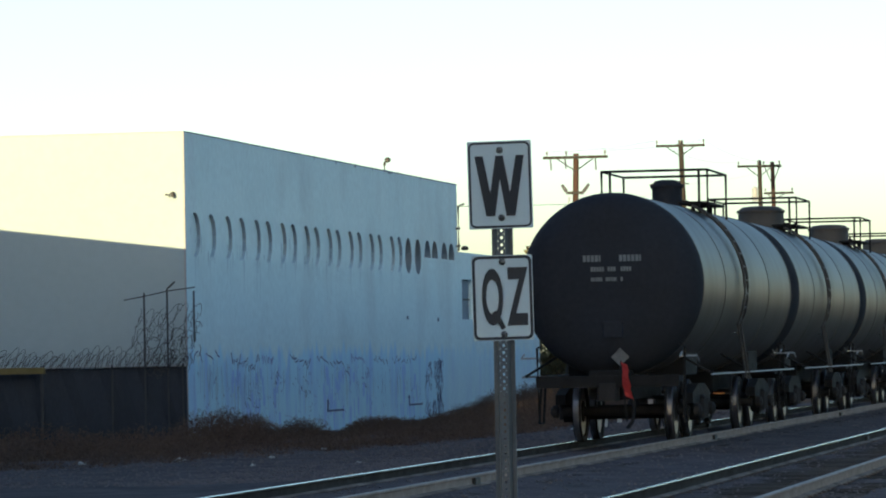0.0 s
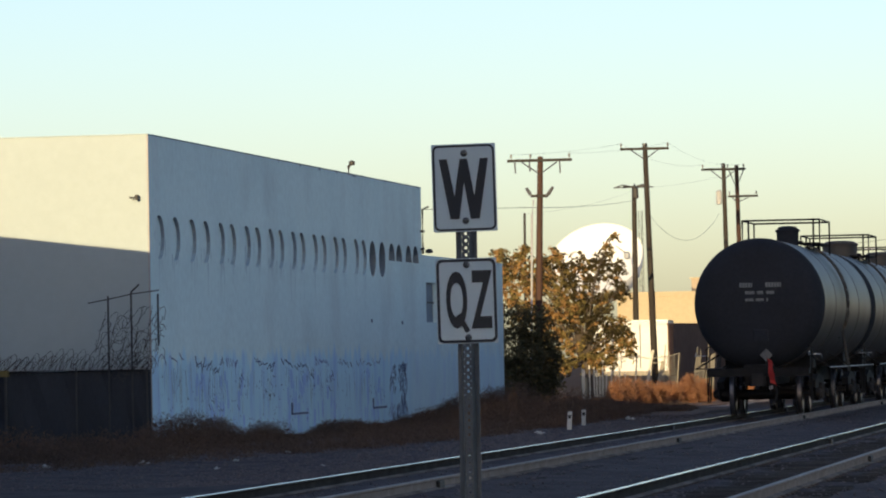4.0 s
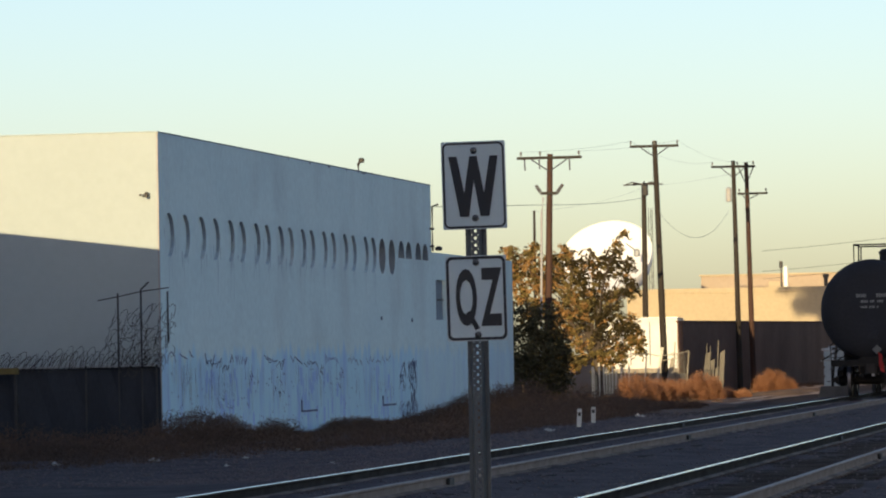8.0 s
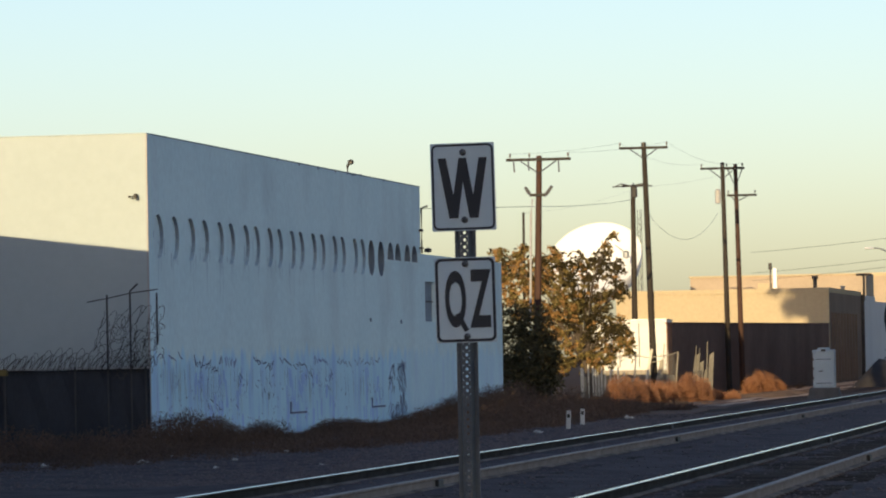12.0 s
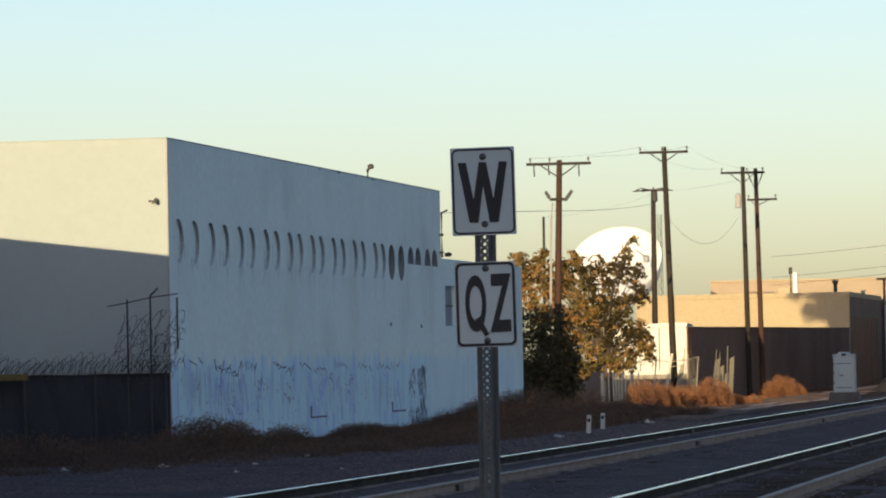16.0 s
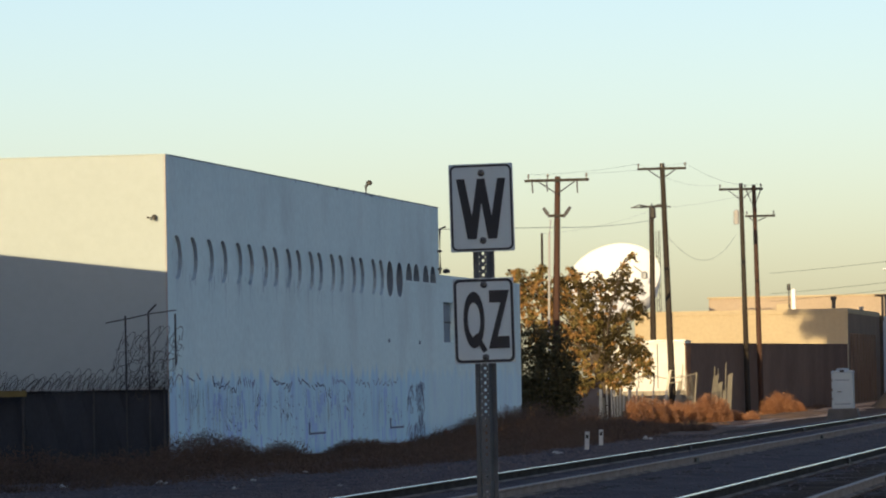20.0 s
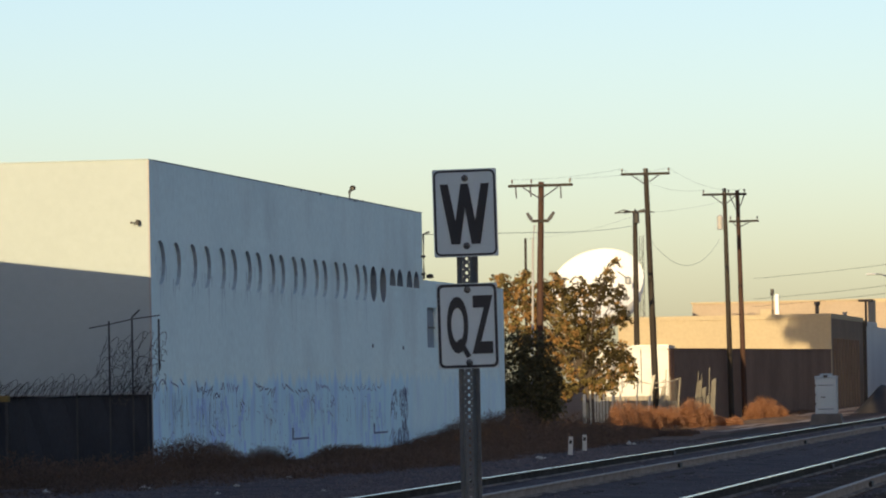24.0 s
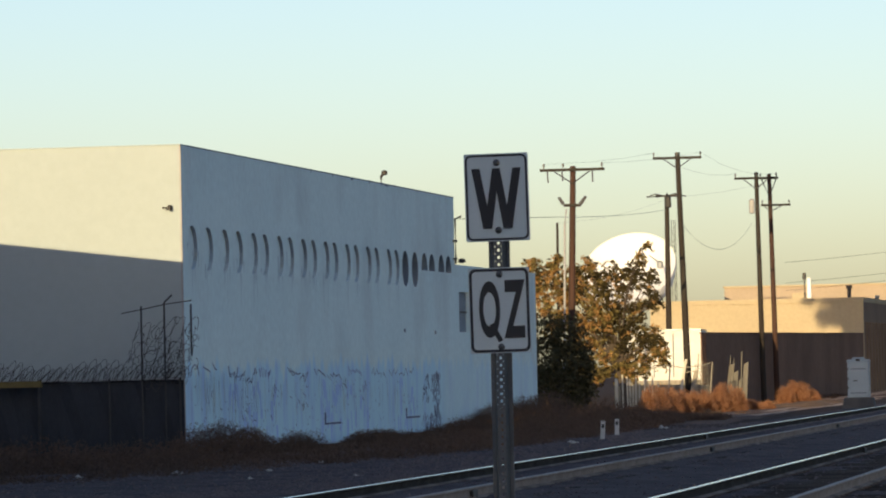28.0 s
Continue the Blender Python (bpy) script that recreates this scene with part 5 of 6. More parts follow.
def leaning_boards():
    b = thing("leaning_boards", "pile of broken pale boards leaning by the wall", "boards")
    for x, ln, h, w in ((-18.00, 0.17, 1.62, 0.20), (-17.83, 0.03, 1.92, 0.035), (-17.72, 0.04, 1.84, 0.03), (-17.44, 0.04, 2.06, 0.04), (-17.38, 0.06, 1.66, 0.17), (-17.76, 0.06, 1.36, 0.19), (-17.55, 0.05, 1.12, 0.14)):
        part("board", MB().add([(x, 158, 0), (x + w, 158, 0), (x + w + ln, 158.4, h), (x + ln, 158.4, h - 0.1), (x, 158.05, 0), (x + w, 158.05, 0), (x + w + ln, 158.45, h), (x + ln, 158.45, h - 0.1)], [(0, 1, 2, 3), (7, 6, 5, 4), (0, 1, 5, 4), (1, 2, 6, 5), (2, 3, 7, 6), (3, 0, 4, 7)]), GREYBOARD, b)


leaning_boards()


# ---- far tan buildings and walls ----
def far_buildings():
    b = thing("tan_building", "low tan rendered building with roof vents", "building")
    part("front_wall", MB().box(-29, 225, -0.2, -18.58, 225.4, 4.50), TAN, b)
    part("parapet", MB().box(-29.05, 224.95, 4.503, -18.56, 225.4, 4.74), TAN, b)
    part("side_wall", MB().box(-19.0, 225.41, -0.2, -18.58, 246, 4.50), SHADETAN, b, "side wall with pilasters, its shade put into the colour")
    part("parapet", MB().box(-19.02, 225.41, 4.503, -18.56, 246, 4.74), TAN, b)
    part("roof", MB().box(-29, 225.41, 4.1, -19.11, 262, 4.2), CAP, b)
    part("west_wall", MB().box(-29.3, 225.41, -0.2, -29.003, 262, 4.50), TAN, b)
    part("rear_wall", MB().box(-29, 262.003, -0.2, -19.11, 262.3, 4.55), TAN, b)
    for k in range(9):
        y = 226.6 + 1.9 * k
        part("pilaster", MB().box(-18.575, y, 0, -18.49, y + 0.7, 3.5), SHADETAN, b)
    part("upper_block", MB().box(-29.0, 256, 4.203, -19.03, 262, 5.84), PINKTAN, b, "pinkish upper storey")
    part("upper_coping", MB().box(-29.08, 255.9, 5.843, -19.03, 262, 5.93), TAN, b)
    part("roof_unit", MB().box(-28.6, 238, 4.2, -27.9, 239, 4.9, c=0.03), PINKTAN, b)
    part("roof_unit", MB().box(-23.25, 236.5, 4.2, -22.6, 237.5, 5.2, c=0.03), TAN, b)
    part("chimney", MB().box(-22.54, 237.55, 4.2, -22.34, 237.8, 5.98, c=0.02), DISH, b, "white flue")
    part("vent_cowl", MB().spin([(0.03, -1.6), (0.03, 0.25), (0.10, 0.28), (0.09, 0.62)], 10, pose(-23.0, 241, 5.7)), DARKSTEEL, b, "dark vent cowl")
    part("vent_pipe", MB().spin([(0.10, 0), (0.10, 1.0), (0.16, 1.03), (0.15, 1.18)], 12, pose(-19.55, 228.5, 4.2)), DOME, b, "brown vent pipe")
    part("vent_cowl", MB().spin([(0.10, 0), (0.08, 0.55), (0.12, 0.62), (0.13, 0.75)], 12, pose(-18.75, 236, 4.2)), GALV, b, "white vent cowl")
    part("roof_pipe", MB().tube([(-17.8, 238, 4.2), (-17.8, 238, 5.5), (-18.2, 238, 5.55), (-17.4, 238, 5.55)], 0.07, 6), DOME, b)
    w = thing("block_wall", "long brown block wall beside the railway yard", "wall")
    X = -18.58
    top = lambda y: 2.66 + 0.0036 * (y - 158)
    for k in range(22):
        y = 158.0 + 3.03 * k
        part("wall_panel", MB().add([(x, yy, z) for yy in (y + 0.006, y + 3.044) for x, z in ((X - 0.2, -0.1), (X, -0.1), (X, top(yy)), (X - 0.2, top(yy)))], [(0, 1, 2, 3), (7, 6, 5, 4), (1, 5, 6, 2), (2, 6, 7, 3), (0, 4, 5, 1), (3, 7, 4, 0)]), BROWNWALL, w)
    for k in range(11):
        y = 158.0 + 6.06 * k
        part("coping", MB().add([(x, yy, z + top(yy)) for yy in (y + 0.004, y + 6.096) for x, z in ((X - 0.24, 0.004), (X + 0.03, 0.004), (X + 0.03, 0.06), (X - 0.24, 0.06))], [(0, 1, 2, 3), (7, 6, 5, 4), (1, 5, 6, 2), (2, 6, 7, 3), (0, 4, 5, 1), (3, 7, 4, 0)]), BROWNWALL, w)
    g = thing("grey_building", "long white building with a stepped parapet", "building")
    part("wall", MB().box(-18.9, 246.3, -0.2, -18.40, 330, 4.3), WHITEWALL, g)
    part("step_parapet", MB().box(-18.9, 246.25, 4.303, -18.38, 254, 4.55), WHITEWALL, g)
    part("wall_sign", MB().box(-18.395, 262, 2.6, -18.36, 264.5, 3.6), DARKSTEEL, g)
    part("edge_post", MB().box(-18.7, 246.01, -0.2, -18.40, 246.24, 4.6), DARKSTEEL, g)
    p = thing("pink_building", "far pinkish rendered building beyond the grey one", "building")
    part("wall", MB().box(-25.5, 335, -0.2, -13.5, 350, 7.0), PINKTAN, p)
    part("coping", MB().box(-25.6, 334.9, 7.003, -13.4, 350.1, 7.25), TAN, p)
    for k in range(3):
        wn_ = part("window", MB().box(-24.0 + 3.7 * k, 334.93, 3.2, -22.8 + 3.7 * k, 334.99, 5.0), DARKGLASS, p)
        part("sill", MB().box(-24.1 + 3.7 * k, 334.8, 3.08, -22.7 + 3.7 * k, 334.99, 3.195), TAN, wn_)
    lamp = thing("street_lamp", "street lamp with a white flat head on a long arm", "street lamp", m=pose(-16.9, 232, 0))
    part("pole", MB().tube([(0.9, 0, 0), (0.9, 0, 6.6)], [0.09, 0.06], 10), GALV, lamp)
    part("arm", MB().tube([(0.9, 0, 6.55), (0.4, 0, 6.78), (0.1, 0, 6.8)], 0.035, 8), GALV, lamp)
    part("head", MB().spin([(0.02, -0.30), (0.13, -0.25), (0.16, 0.0), (0.12, 0.25), (0.03, 0.3)], 12, pose(-0.15, 0, 6.8) @ AX_X @ Matrix.Diagonal((0.35, 0.75, 0.9, 1))), DISH, lamp, "white lamp head", True)
    md = MB()
    for i in range(25):
        for j in range(15):
            x, y = -15.5 + i * 0.16, 196 + j * 0.8
            e = min(1, i / 6) * math.sin(math.pi * j / 14) ** 0.7
            md.v.append((x, y, -0.05 + 1.2 * e * (1 - max(0, i - 16) / 8) + 0.15 * noise.noise((x, y, 0)) * (e > 0)))
    for i in range(24):
        md.f += [(i * 15 + j, (i + 1) * 15 + j, (i + 1) * 15 + j + 1, i * 15 + j + 1) for j in range(14)]
    return md


spoil = far_buildings()


# ---- trackside cabinet, marker posts, litter ----
def cabinet():
    c = thing("trackside_cabinet", "pale grey steel trackside cabinet on a concrete plinth", "cabinet", m=pose(-12.37, 147.5, 0))
    part("plinth", MB().add([(-0.55, -0.45, 0), (0.55, -0.45, 0), (0.55, 0.45, 0), (-0.55, 0.45, 0), (-0.46, -0.36, 0.42), (0.46, -0.36, 0.42), (0.46, 0.36, 0.42), (-0.46, 0.36, 0.42)], [(3, 2, 1, 0), (4, 5, 6, 7), (0, 1, 5, 4), (1, 2, 6, 5), (2, 3, 7, 6), (3, 0, 4, 7)]), PLINTH, c)
    part("body", MB().box(-0.35, -0.28, 0.422, 0.35, 0.28, 1.58, c=0.012), CABINET, c)
    part("roof", MB().box(-0.37, -0.31, 1.582, 0.37, 0.31, 1.66, c=0.04), CABINET, c)
    part("roof_hump", MB().box(-0.20, -0.2, 1.662, 0.20, 0.2, 1.73, c=0.03), CABINET, c)
    part("door", MB().box(-0.31, -0.30, 0.46, 0.31, -0.283, 1.52), CABINET, c)
    part("handle", MB().box(-0.16, -0.325, 0.95, -0.02, -0.301, 0.98), DARKSTEEL, c)
    part("vent_slot", MB().box(-0.24, -0.306, 1.34, 0.24, -0.302, 1.36), DARKSTEEL, c)
    part("vent_slot", MB().box(-0.26, -0.306, 0.56, 0.26, -0.302, 0.58), DARKSTEEL, c)
    part("plate", MB().box(-0.07, -0.318, 1.60, 0.07, -0.311, 1.68), DARKSTEEL, c)
    for z in (0.7, 1.0, 1.3):
        part("hinge", MB().box(-0.345, -0.30, z, -0.315, -0.281, z + 0.08), DARKSTEEL, c)


cabinet()
for x, y, h, ln in ((-13.92, 98.5, 0.42, 3), (-14.4, 104.3, 0.40, 1)):
    mk = thing("marker_post", "short white marker post with a worn label", "marker post", "marker posts", m=pose(x, y, 0, 0, ln, 0))
    part("board", MB().box(-0.05, -0.012, -0.05, 0.05, 0.012, h, c=0.006), MARKER, mk)
    part("cap", MB().box(-0.052, -0.014, h + 0.001, 0.052, 0.014, h + 0.02), DARKSTEEL if ln == 1 else PIPEWHITE, mk)
    part("label_bar", MB().box(-0.03, -0.0155, h - 0.14, 0.03, -0.013, h - 0.06), DARKSTEEL, mk)
for x, y, s in ((-18.5, 70.6, 0.07), (-17.2, 72.0, 0.09), (-16.0, 73.5, 0.05), (-17.8, 76.5, 0.07), (-13.9, 94.0, 0.09), (-14.2, 95.6, 0.06), (-16.3, 79.3, 0.05), (-15.1, 68.0, 0.05), (-13.6, 68.8, 0.05), (-14.4, 112.5, 0.12)):
    lb = MB()
    stone(lb, 0, 0, s * 0.3, s)
    stone(lb, s * 0.9, 0.02, s * 0.2, s * 0.6)
    tagged(part("litter_scrap", lb, PALESTONE, None, "pale scrap of litter on the gravel", m=pose(x, y, 0.02)), category="litter", group="litter scraps")
bx = thing("track_box", "small pale junction box between the rails", "box", "track boxes", m=pose(-9.2, 121, 0.12))
part("lid", MB().box(-0.25, -0.2, 0, 0.25, 0.2, 0.16, c=0.03), CONCRETE, bx)
copy_thing(bx, pose(-8.0, 133, 0.12))


# ---- plants ----
def leaf(mb, p, s, g):
    a = Vector((g.gauss(0, 1), g.gauss(0, 1), g.gauss(0, 1))).normalized()
    b = a.cross(Vector((g.gauss(0, 1), g.gauss(0, 1), g.gauss(0, 1)))).normalized()
    mb.add([p - a * s, p + b * s * 0.45, p + a * s, p - b * s * 0.45], [(0, 1, 2, 3)])


def tree():
    g = random.Random(31)
    t = thing("tree", "bushy golden-green autumn tree lit by low sun", "tree", m=pose(-21.36, 154, -0.05))
    limbs = MB().tube([(0.45, 0, 0), (0.4, 0, 0.9), (0.15, 0.1, 1.7), (-0.1, 0.1, 2.6)], [0.17, 0.14, 0.11, 0.08], 10)
    # clumps: x, z, radius and tint (g golden lit side, m mixed, d dark shaded side, y yellow-green)
    clumps = [(-2.55, 5.0, 0.42, "g"), (-2.05, 5.15, 0.42, "g"), (-2.6, 4.45, 0.48, "g"), (-1.95, 4.45, 0.52, "g"), (-2.25, 3.85, 0.55, "g"), (-1.55, 3.95, 0.5, "g"), (-1.3, 4.8, 0.48, "m"),
              (-0.75, 5.15, 0.36, "m"), (-0.6, 4.7, 0.5, "m"), (0.0, 4.85, 0.42, "d"), (0.55, 4.95, 0.4, "d"), (1.0, 4.75, 0.36, "d"), (1.45, 4.7, 0.24, "d"), (0.35, 4.4, 0.45, "d"), (1.3, 4.3, 0.2, "d"),
              (-0.2, 4.2, 0.5, "d"), (0.9, 3.7, 0.42, "d"), (1.42, 3.75, 0.3, "d"), (0.3, 3.6, 0.5, "m"), (-0.5, 3.6, 0.55, "g"), (-1.05, 3.2, 0.55, "g"), (0.85, 3.2, 0.36, "d"), (-0.25, 3.0, 0.5, "m"), (0.4, 3.05, 0.36, "d"),
              (-1.25, 2.5, 0.55, "g"), (-0.55, 2.35, 0.5, "g"), (0.1, 2.2, 0.45, "m"), (0.8, 2.25, 0.4, "d"), (1.5, 2.3, 0.26, "m"), (1.15, 1.9, 0.24, "m"), (0.5, 1.7, 0.4, "y"), (-0.2, 1.6, 0.45, "y"), (-0.9, 1.7, 0.45, "y"),
              (0.3, 1.3, 0.25, "y"), (-0.6, 1.3, 0.3, "y"), (1.12, 5.45, 0.13, "m"), (1.2, 5.8, 0.1, "m"), (1.05, 5.2, 0.1, "d"), (-2.75, 5.35, 0.16, "g"), (-1.75, 5.45, 0.15, "g"), (1.75, 2.45, 0.14, "m"), (1.6, 4.1, 0.12, "d"),
              (-1.45, 4.5, 0.4, "g"), (-1.1, 4.2, 0.45, "m"), (-1.6, 3.4, 0.45, "g"), (-2.0, 3.2, 0.45, "g"), (-0.9, 2.9, 0.4, "m"), (0.0, 3.4, 0.4, "d"), (0.5, 2.6, 0.35, "d"),
              (0.95, 2.75, 0.3, "d"), (1.35, 2.85, 0.2, "m"), (1.55, 2.05, 0.2, "m"), (1.75, 1.75, 0.16, "m"), (1.2, 1.55, 0.22, "m"), (1.25, 2.45, 0.26, "d"), (0.75, 1.35, 0.26, "m"), (1.9, 2.1, 0.12, "m"), (1.6, 2.62, 0.12, "d")]
    tint = {"g": (0.62, 0.92), "m": (0.26, 0.58), "d": (0.04, 0.22), "y": (0.18, 0.88)}
    crown, gold, dark, inner = MB(), MB(), MB(), MB()
    for x, z, r, kind in clumps:
        deep = g.uniform(-0.5, 0.45)
        limbs.tube([(0.2, 0.08, 1.4), (0.1 + 0.35 * x, 0.1 + 0.5 * deep, 0.62 * z + 0.5), (0.75 * x, 0.8 * deep, 0.9 * z), (x, deep, z)], [0.035, 0.024, 0.014, 0.007], 6)
        # dark leaves behind each clump paint its inner shade
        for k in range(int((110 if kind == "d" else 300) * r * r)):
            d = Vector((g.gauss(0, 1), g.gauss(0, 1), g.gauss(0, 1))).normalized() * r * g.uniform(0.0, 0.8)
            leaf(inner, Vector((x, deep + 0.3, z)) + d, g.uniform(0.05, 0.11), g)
        for q in range(int(105 * r * r) + 6):
            p = Vector((x, deep, z)) + Vector((g.gauss(0, 1), g.gauss(0, 1), g.gauss(0, 1))).normalized() * r * g.uniform(0.3, 1.2)
            u = g.random()
            mb = gold if u < tint[kind][0] else (crown if u < tint[kind][1] else dark)
            # a drooping spray: leaflets in two rows along a thin stalk
            a = g.uniform(0, 6.28)
            way = Vector((math.cos(a), math.sin(a), g.uniform(-0.1, 0.35))) * g.uniform(0.22, 0.40)
            side = Vector((-math.sin(a), math.cos(a), 0)) * 0.055
            for k in range(24):
                f = g.random()
                c = p + way * (f - 0.35) + Vector((0, 0, -0.22 * f * f)) + side * g.choice((-1, 1)) * g.uniform(0.3, 1.2) + Vector((g.gauss(0, 0.02), g.gauss(0, 0.02), g.gauss(0, 0.025)))
                leaf(mb, c, g.uniform(0.038, 0.082), g)
    part("trunk", limbs, BARK, t, "", True)
    part("crown", inner, INNERLEAF, t, "inner leaves, darkened to paint the crown's own shade")
    part("crown", dark, SHADELEAF, t, "brown-green leaves, darkened to paint the shaded side")
    part("crown", crown, LEAF, t, "olive green leaves")
    part("crown", gold, GOLDLEAF, t, "golden brown leaves")
    s = thing("dark_shrub", "dense dark green shrub in the warehouse's shadow", "shrub", m=pose(-20.2, 133.5, 0))
    cr = MB()
    for x, z, r in ((-0.3, 2.65, 0.55), (0.3, 2.6, 0.6), (0.75, 1.5, 0.45), (0.7, 1.0, 0.45), (-0.3, 1.8, 0.75), (0.3, 1.6, 0.8), (0.0, 0.9, 0.9), (0.6, 0.8, 0.6), (0.7, 2.0, 0.45), (-0.5, 0.8, 0.6)):
        for k in range(int(1900 * r * r)):
            d = Vector((g.gauss(0, 1), g.gauss(0, 1), g.gauss(0, 1))).normalized() * r * g.uniform(0.5, 1.1)
            leaf(cr, Vector((x, 0, max(z, 0.3))) + d, g.uniform(0.05, 0.09), g)
    part("crown", cr, DARKLEAF, s)
    part("stem", MB().tube([(0, 0, 0), (0.05, 0, 1.5), (0, 0.1, 2.6)], [0.09, 0.06, 0.03], 8), BARK, s)


tree()
tall_tree()


def blades(mb, x, y, z, r, h, n, g, w=0.014):
    """A tuft of dry stalks that spread from one root, with side twigs."""
    for k in range(n):
        a = g.uniform(0, 2 * math.pi)
        q = r * math.sqrt(g.random())
        l = h * g.uniform(0.45, 1.0) * (1.05 - 0.45 * (q / r) ** 2)
        bx, by = x + 0.45 * q * math.cos(a), y + 0.45 * q * math.sin(a)
        tx, ty = x + q * math.cos(a) + g.gauss(0, 0.05), y + q * math.sin(a) + g.gauss(0, 0.05)
        c = g.uniform(0, math.pi)
        dx, dy = w * math.cos(c), w * math.sin(c)
        mx, my, mz = (bx + tx) / 2 + g.gauss(0, 0.03), (by + ty) / 2 + g.gauss(0, 0.03), z + l * 0.6
        mb.add([(bx - dx, by - dy, z), (bx + dx, by + dy, z), (mx + dx, my + dy, mz), (tx, ty, z + l), (mx - dx, my - dy, mz)], [(0, 1, 2, 4), (4, 2, 3)])


def fluff(mb, x, y, r, h, n, g, w=0.008, ln=0.2):
    """A rounded, twiggy clump: short strands that point outwards at random."""
    for k in range(n):
        d = Vector((g.gauss(0, 1), g.gauss(0, 1), abs(g.gauss(0, 1)) * 0.9)).normalized()
        q = g.uniform(0.25, 1.0) ** 0.6
        p = Vector((x + d.x * r * q, y + d.y * r * q, d.z * h * q))
        e = (d * 0.6 + Vector((g.gauss(0, 0.6), g.gauss(0, 0.6), g.gauss(0.15, 0.5)))).normalized() * ln * g.uniform(0.5, 1.2)
        c = e.cross(Vector((g.gauss(0, 1), g.gauss(0, 1), g.gauss(0, 1)))).normalized() * w
        a = p - e * 0.5
        a.z = max(a.z, 0)
        mb.add([a - c, a + c, p + e * 0.5], [(0, 1, 2)])


def weeds():
    g = random.Random(41)
    mb = MB()
    front_y = [60, 66.5, 72.5, 78, 86.8, 97.5, 110, 130, 150]
    front_x = [-20.5, -18.6, -16.6, -15.7, -15.0, -14.5, -14.9, -15.6, -16.5]
    def mound(x, y, r, h, k):
        blades(mb, x, y, 0, r * 0.8, h * 0.62, k // 6, g, 0.005)
        fluff(mb, x, y, r, h * 0.97, k * 6, g, 0.0065, 0.10)
    n = 0
    while n < 1150:
        y = g.uniform(62, 137)
        edge = np.interp(y, front_y, front_x)
        x = g.uniform(-27 if y < 82.5 else (-19.7 if y < 128.6 else -22), edge)
        lump = noise.noise((x * 0.45, y * 0.3, 2))
        if lump < -0.3:
            continue
        mound(x, y, g.uniform(0.3, 0.45), (0.14 + 0.12 * g.random()) * (1 + 0.8 * max(0, lump)) * (0.45 if x < -17.3 and y > 80 else 1), 24)
        n += 1
    # taller bushy clumps against the wall, by the fence and towards the far end
    crest_y = [80.5, 81.3, 82.1, 84.6, 86.8, 87.4, 88.2, 89.0, 90.3, 91.8, 93, 96, 96.7, 98, 99.6, 102, 104, 106.6, 108.5, 111.8, 115, 120, 127]
    crest_h = [0.25, 0.46, 0.64, 0.62, 0.48, 0.58, 0.28, 0.22, 0.39, 0.36, 0.15, 0.02, 0.12, 0.30, 0.32, 0.19, 0.16, 0.13, 0.26, 0.36, 0.55, 0.70, 0.8]
    y = 80.5
    while y < 127:
        h = 1.22 * np.interp(y, crest_y, crest_h) * g.uniform(0.88, 1.12)
        if h > 0.08:
            mound(-19.25 + g.uniform(-0.2, 0.3), y, 0.28 + 0.3 * h, h, int(60 + 130 * h))
        if y > 97:
            for q in range(2):
                mound(g.uniform(-18.6, -15.6), y + g.uniform(-0.5, 0.5), g.uniform(0.5, 0.8), h * g.uniform(0.5, 1.0), 80)
        y += g.uniform(0.3, 0.5)
    for k in range(85):
        mound(g.uniform(-25.5, -18.0), g.uniform(73, 83), g.uniform(0.45, 0.8), g.uniform(0.25, 0.62), 90)
    for k in range(130):
        y, f = g.uniform(128, 134), g.random()
        mound((-17.6 + 2.6 * f) * y / 131, y, g.uniform(0.25, 0.45), (0.42 - 0.22 * min(1, 1.4 * f)) * (1 + (131 - y) * 0.06) * g.uniform(0.75, 1.1), 60)
    tagged(part("dry_weeds", mb, WEED, None, "brown dry weeds along the warehouse base"), category="weeds", kind="stuff")
    mb = MB()
    for k in range(260):
        y = g.uniform(136, 168)
        x = g.uniform(-22, -17.6 - 0.012 * (y - 136))
        blades(mb, x, y, 0, 0.35, g.uniform(0.15, 0.42), 22, g, 0.02)
    tagged(part("yard_weeds", mb, RUSSET, None, "sparse russet weeds in the sunlit yard"), category="weeds", kind="stuff")
    mb = MB()
    for k in range(110):
        y = g.uniform(138, 205)
        x = -17.6 - 0.012 * (y - 136) + abs(g.gauss(0, 0.5))
        fluff(mb, min(x, -13.6), y, g.uniform(0.15, 0.4), g.uniform(0.06, 0.2), 60, g, 0.012, 0.14)
    tagged(part("road_weeds", mb, WEED, None, "low dark weeds along the service road"), category="weeds", kind="stuff")
    for x, y, r, h in ((-18.03, 137, 0.5, 0.97), (-17.72, 138, 0.55, 1.02), (-17.53, 139, 0.5, 0.9), (-17.5, 141, 0.5, 0.8), (-17.57, 144, 0.5, 0.76), (-17.52, 147.5, 0.5, 0.8), (-17.23, 149, 0.5, 0.93), (-17.0, 150, 0.5, 0.98), (-16.79, 151, 0.42, 0.86), (-16.68, 152.5, 0.38, 0.52), (-16.49, 154, 0.35, 0.38), (-16.2, 156, 0.3, 0.3), (-16.78, 172, 0.55, 1.0), (-17.1, 171, 0.45, 0.7), (-16.4, 173, 0.5, 0.7)):
        b = MB()
        blades(b, 0, 0, 0, r * 0.7, h * 0.6, 140, g, 0.008)
        for q in range(5):
            a = g.uniform(0, 6.28)
            fluff(b, 0.35 * r * math.cos(a), 0.35 * r * math.sin(a), r * g.uniform(0.5, 0.8), h * g.uniform(0.7, 1.12), 620, g, 0.008, 0.24)
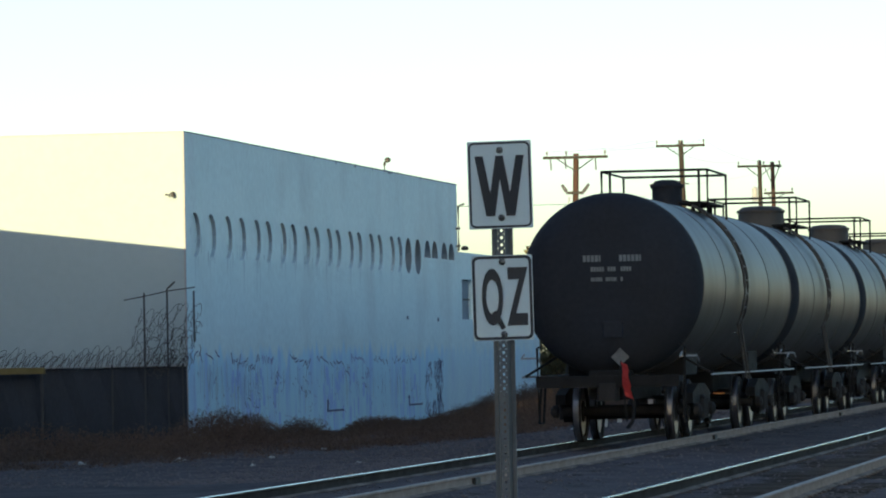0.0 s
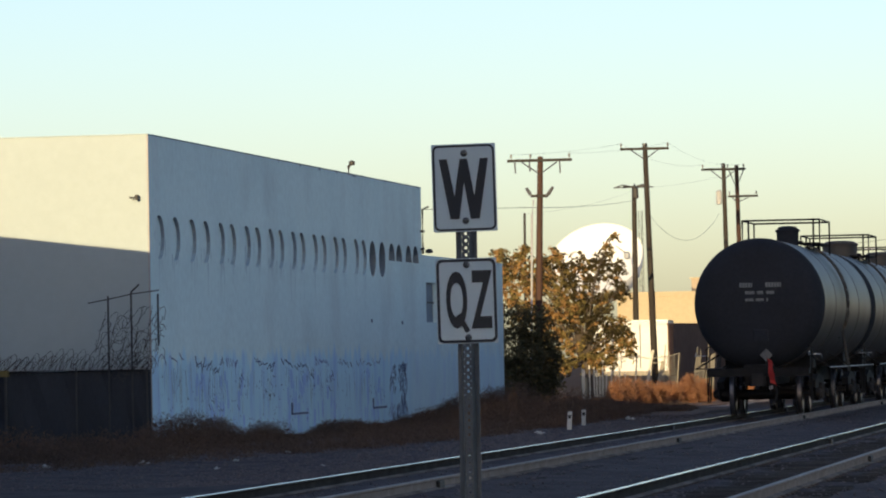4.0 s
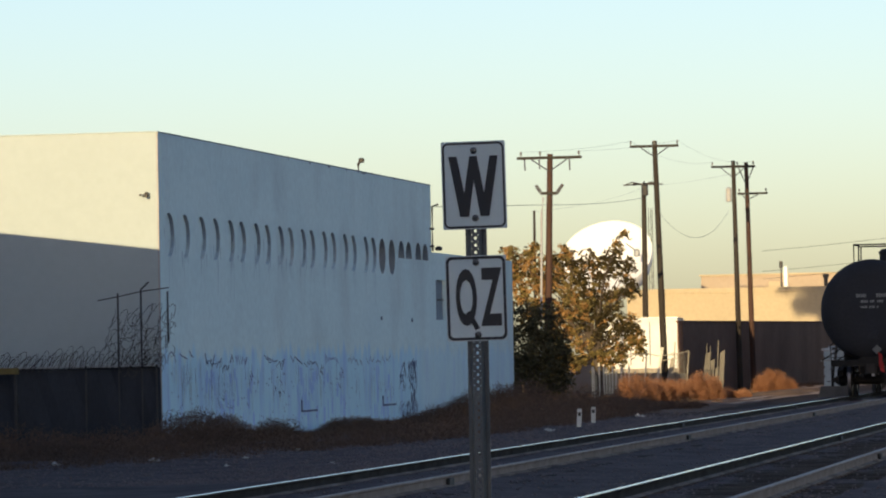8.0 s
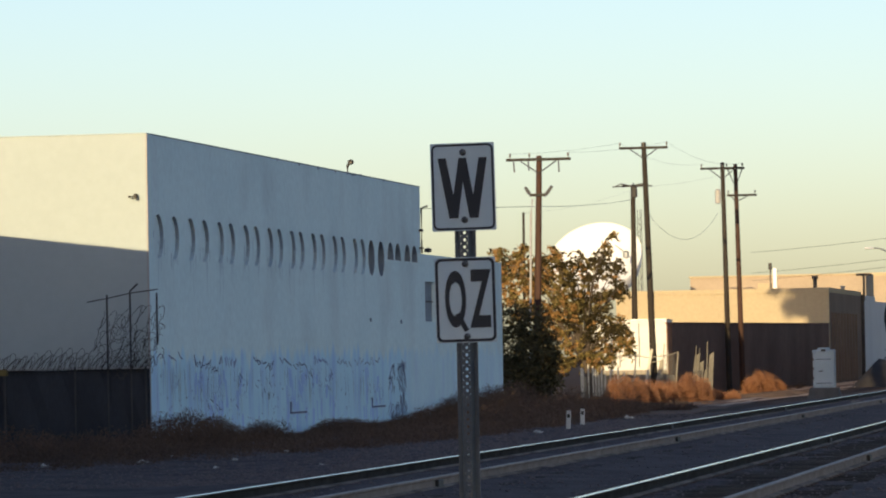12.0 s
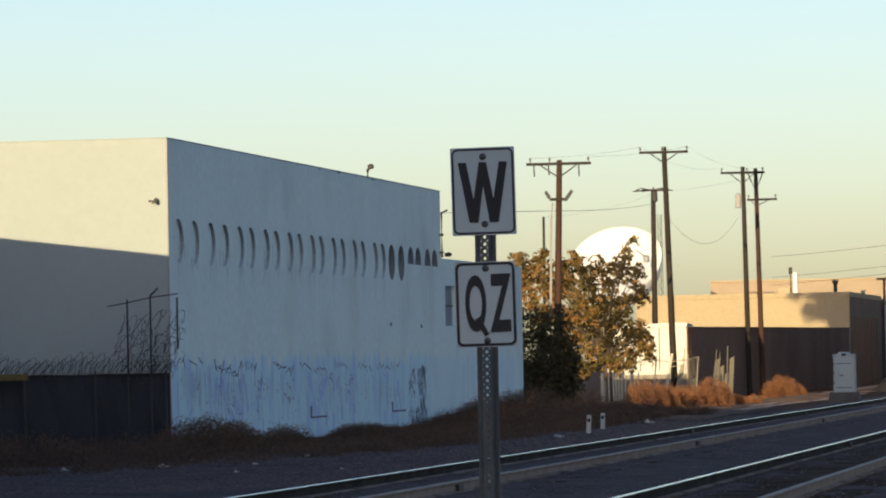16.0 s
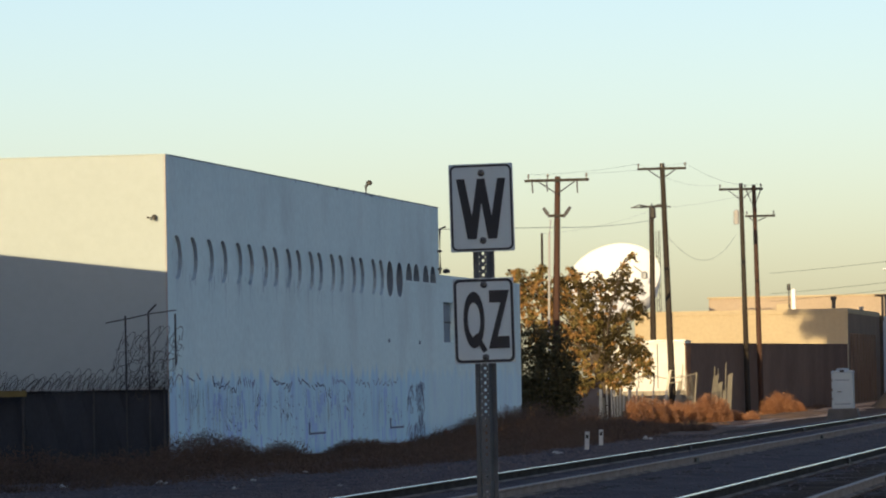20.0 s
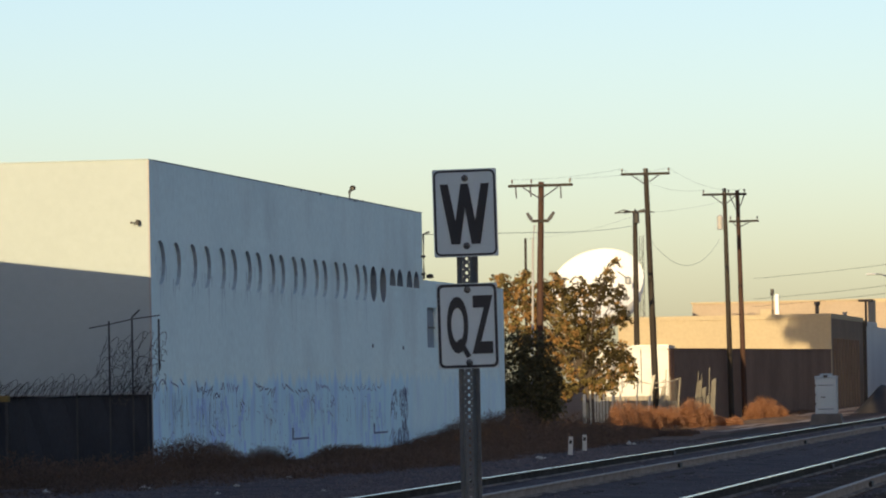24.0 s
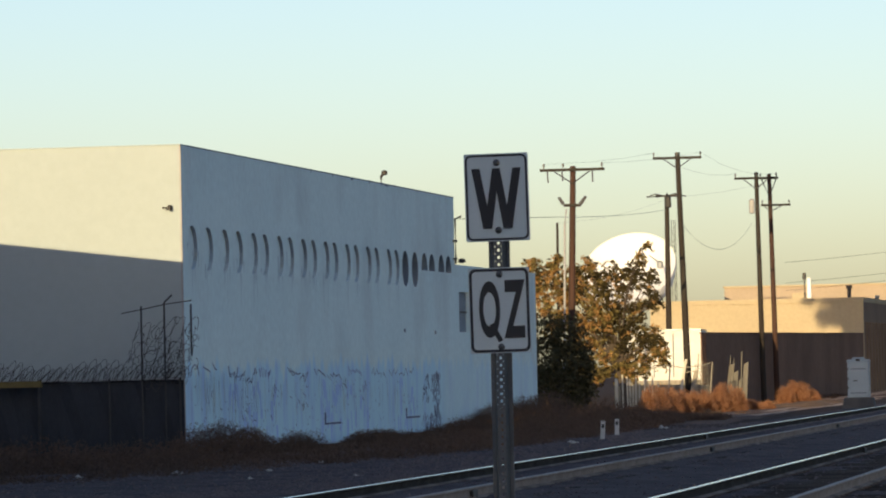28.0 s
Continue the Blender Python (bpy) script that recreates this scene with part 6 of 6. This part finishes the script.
        tagged(part("dry_bush", b, RUSSET, None, "russet dry tumbleweed bush lit by low sun", m=pose(x, y, 0)), category="bush", group="dry bushes")


weeds()
tagged(part("gravel_mound", spoil, MOUND, None, "low dark mound of gravel beside the tracks", True), category="mound")

# ---- ties, one by one ----
for track in tracks:
    for k in range(280):
        part("tie", tie_mesh, TIE, track, m=pose(0.03 * math.sin(k * 7.3), 40 + 0.51 * k + 0.02 * math.sin(k * 3.1), 0.004 * math.sin(k * 5.7), 0, 0, 0.8 * math.sin(k * 11.3)))


# ---- what moves: the train rolls away along the far track ----
def motions():
    ride = ((0, 68.9), (1, 76.0), (2, 83.3), (5, 104.75), (6, 112.05), (7, 119.4), (8, 126.7), (9, 134.1), (10, 141.4), (11, 148.75), (12, 156.1), (20, 215.0), (28, 274.0))
    for k, c in enumerate(cars):
        walk(c, [(t, pose(TRACKS[0], s + PITCH * k, 0)) for t, s in ride])
        for w in [o for o in c.children if o.name.startswith("wheelset")]:
            p = w.matrix_basis.translation.copy()
            rows = []
            for q in range(0, 421):
                t = q / 15
                s = np.interp(t, [a for a, b in ride], [b for a, b in ride])
                rows.append((t, pose(*p, -math.degrees((s - 68.9) / 0.457))))
            walk(w, rows)


motions()
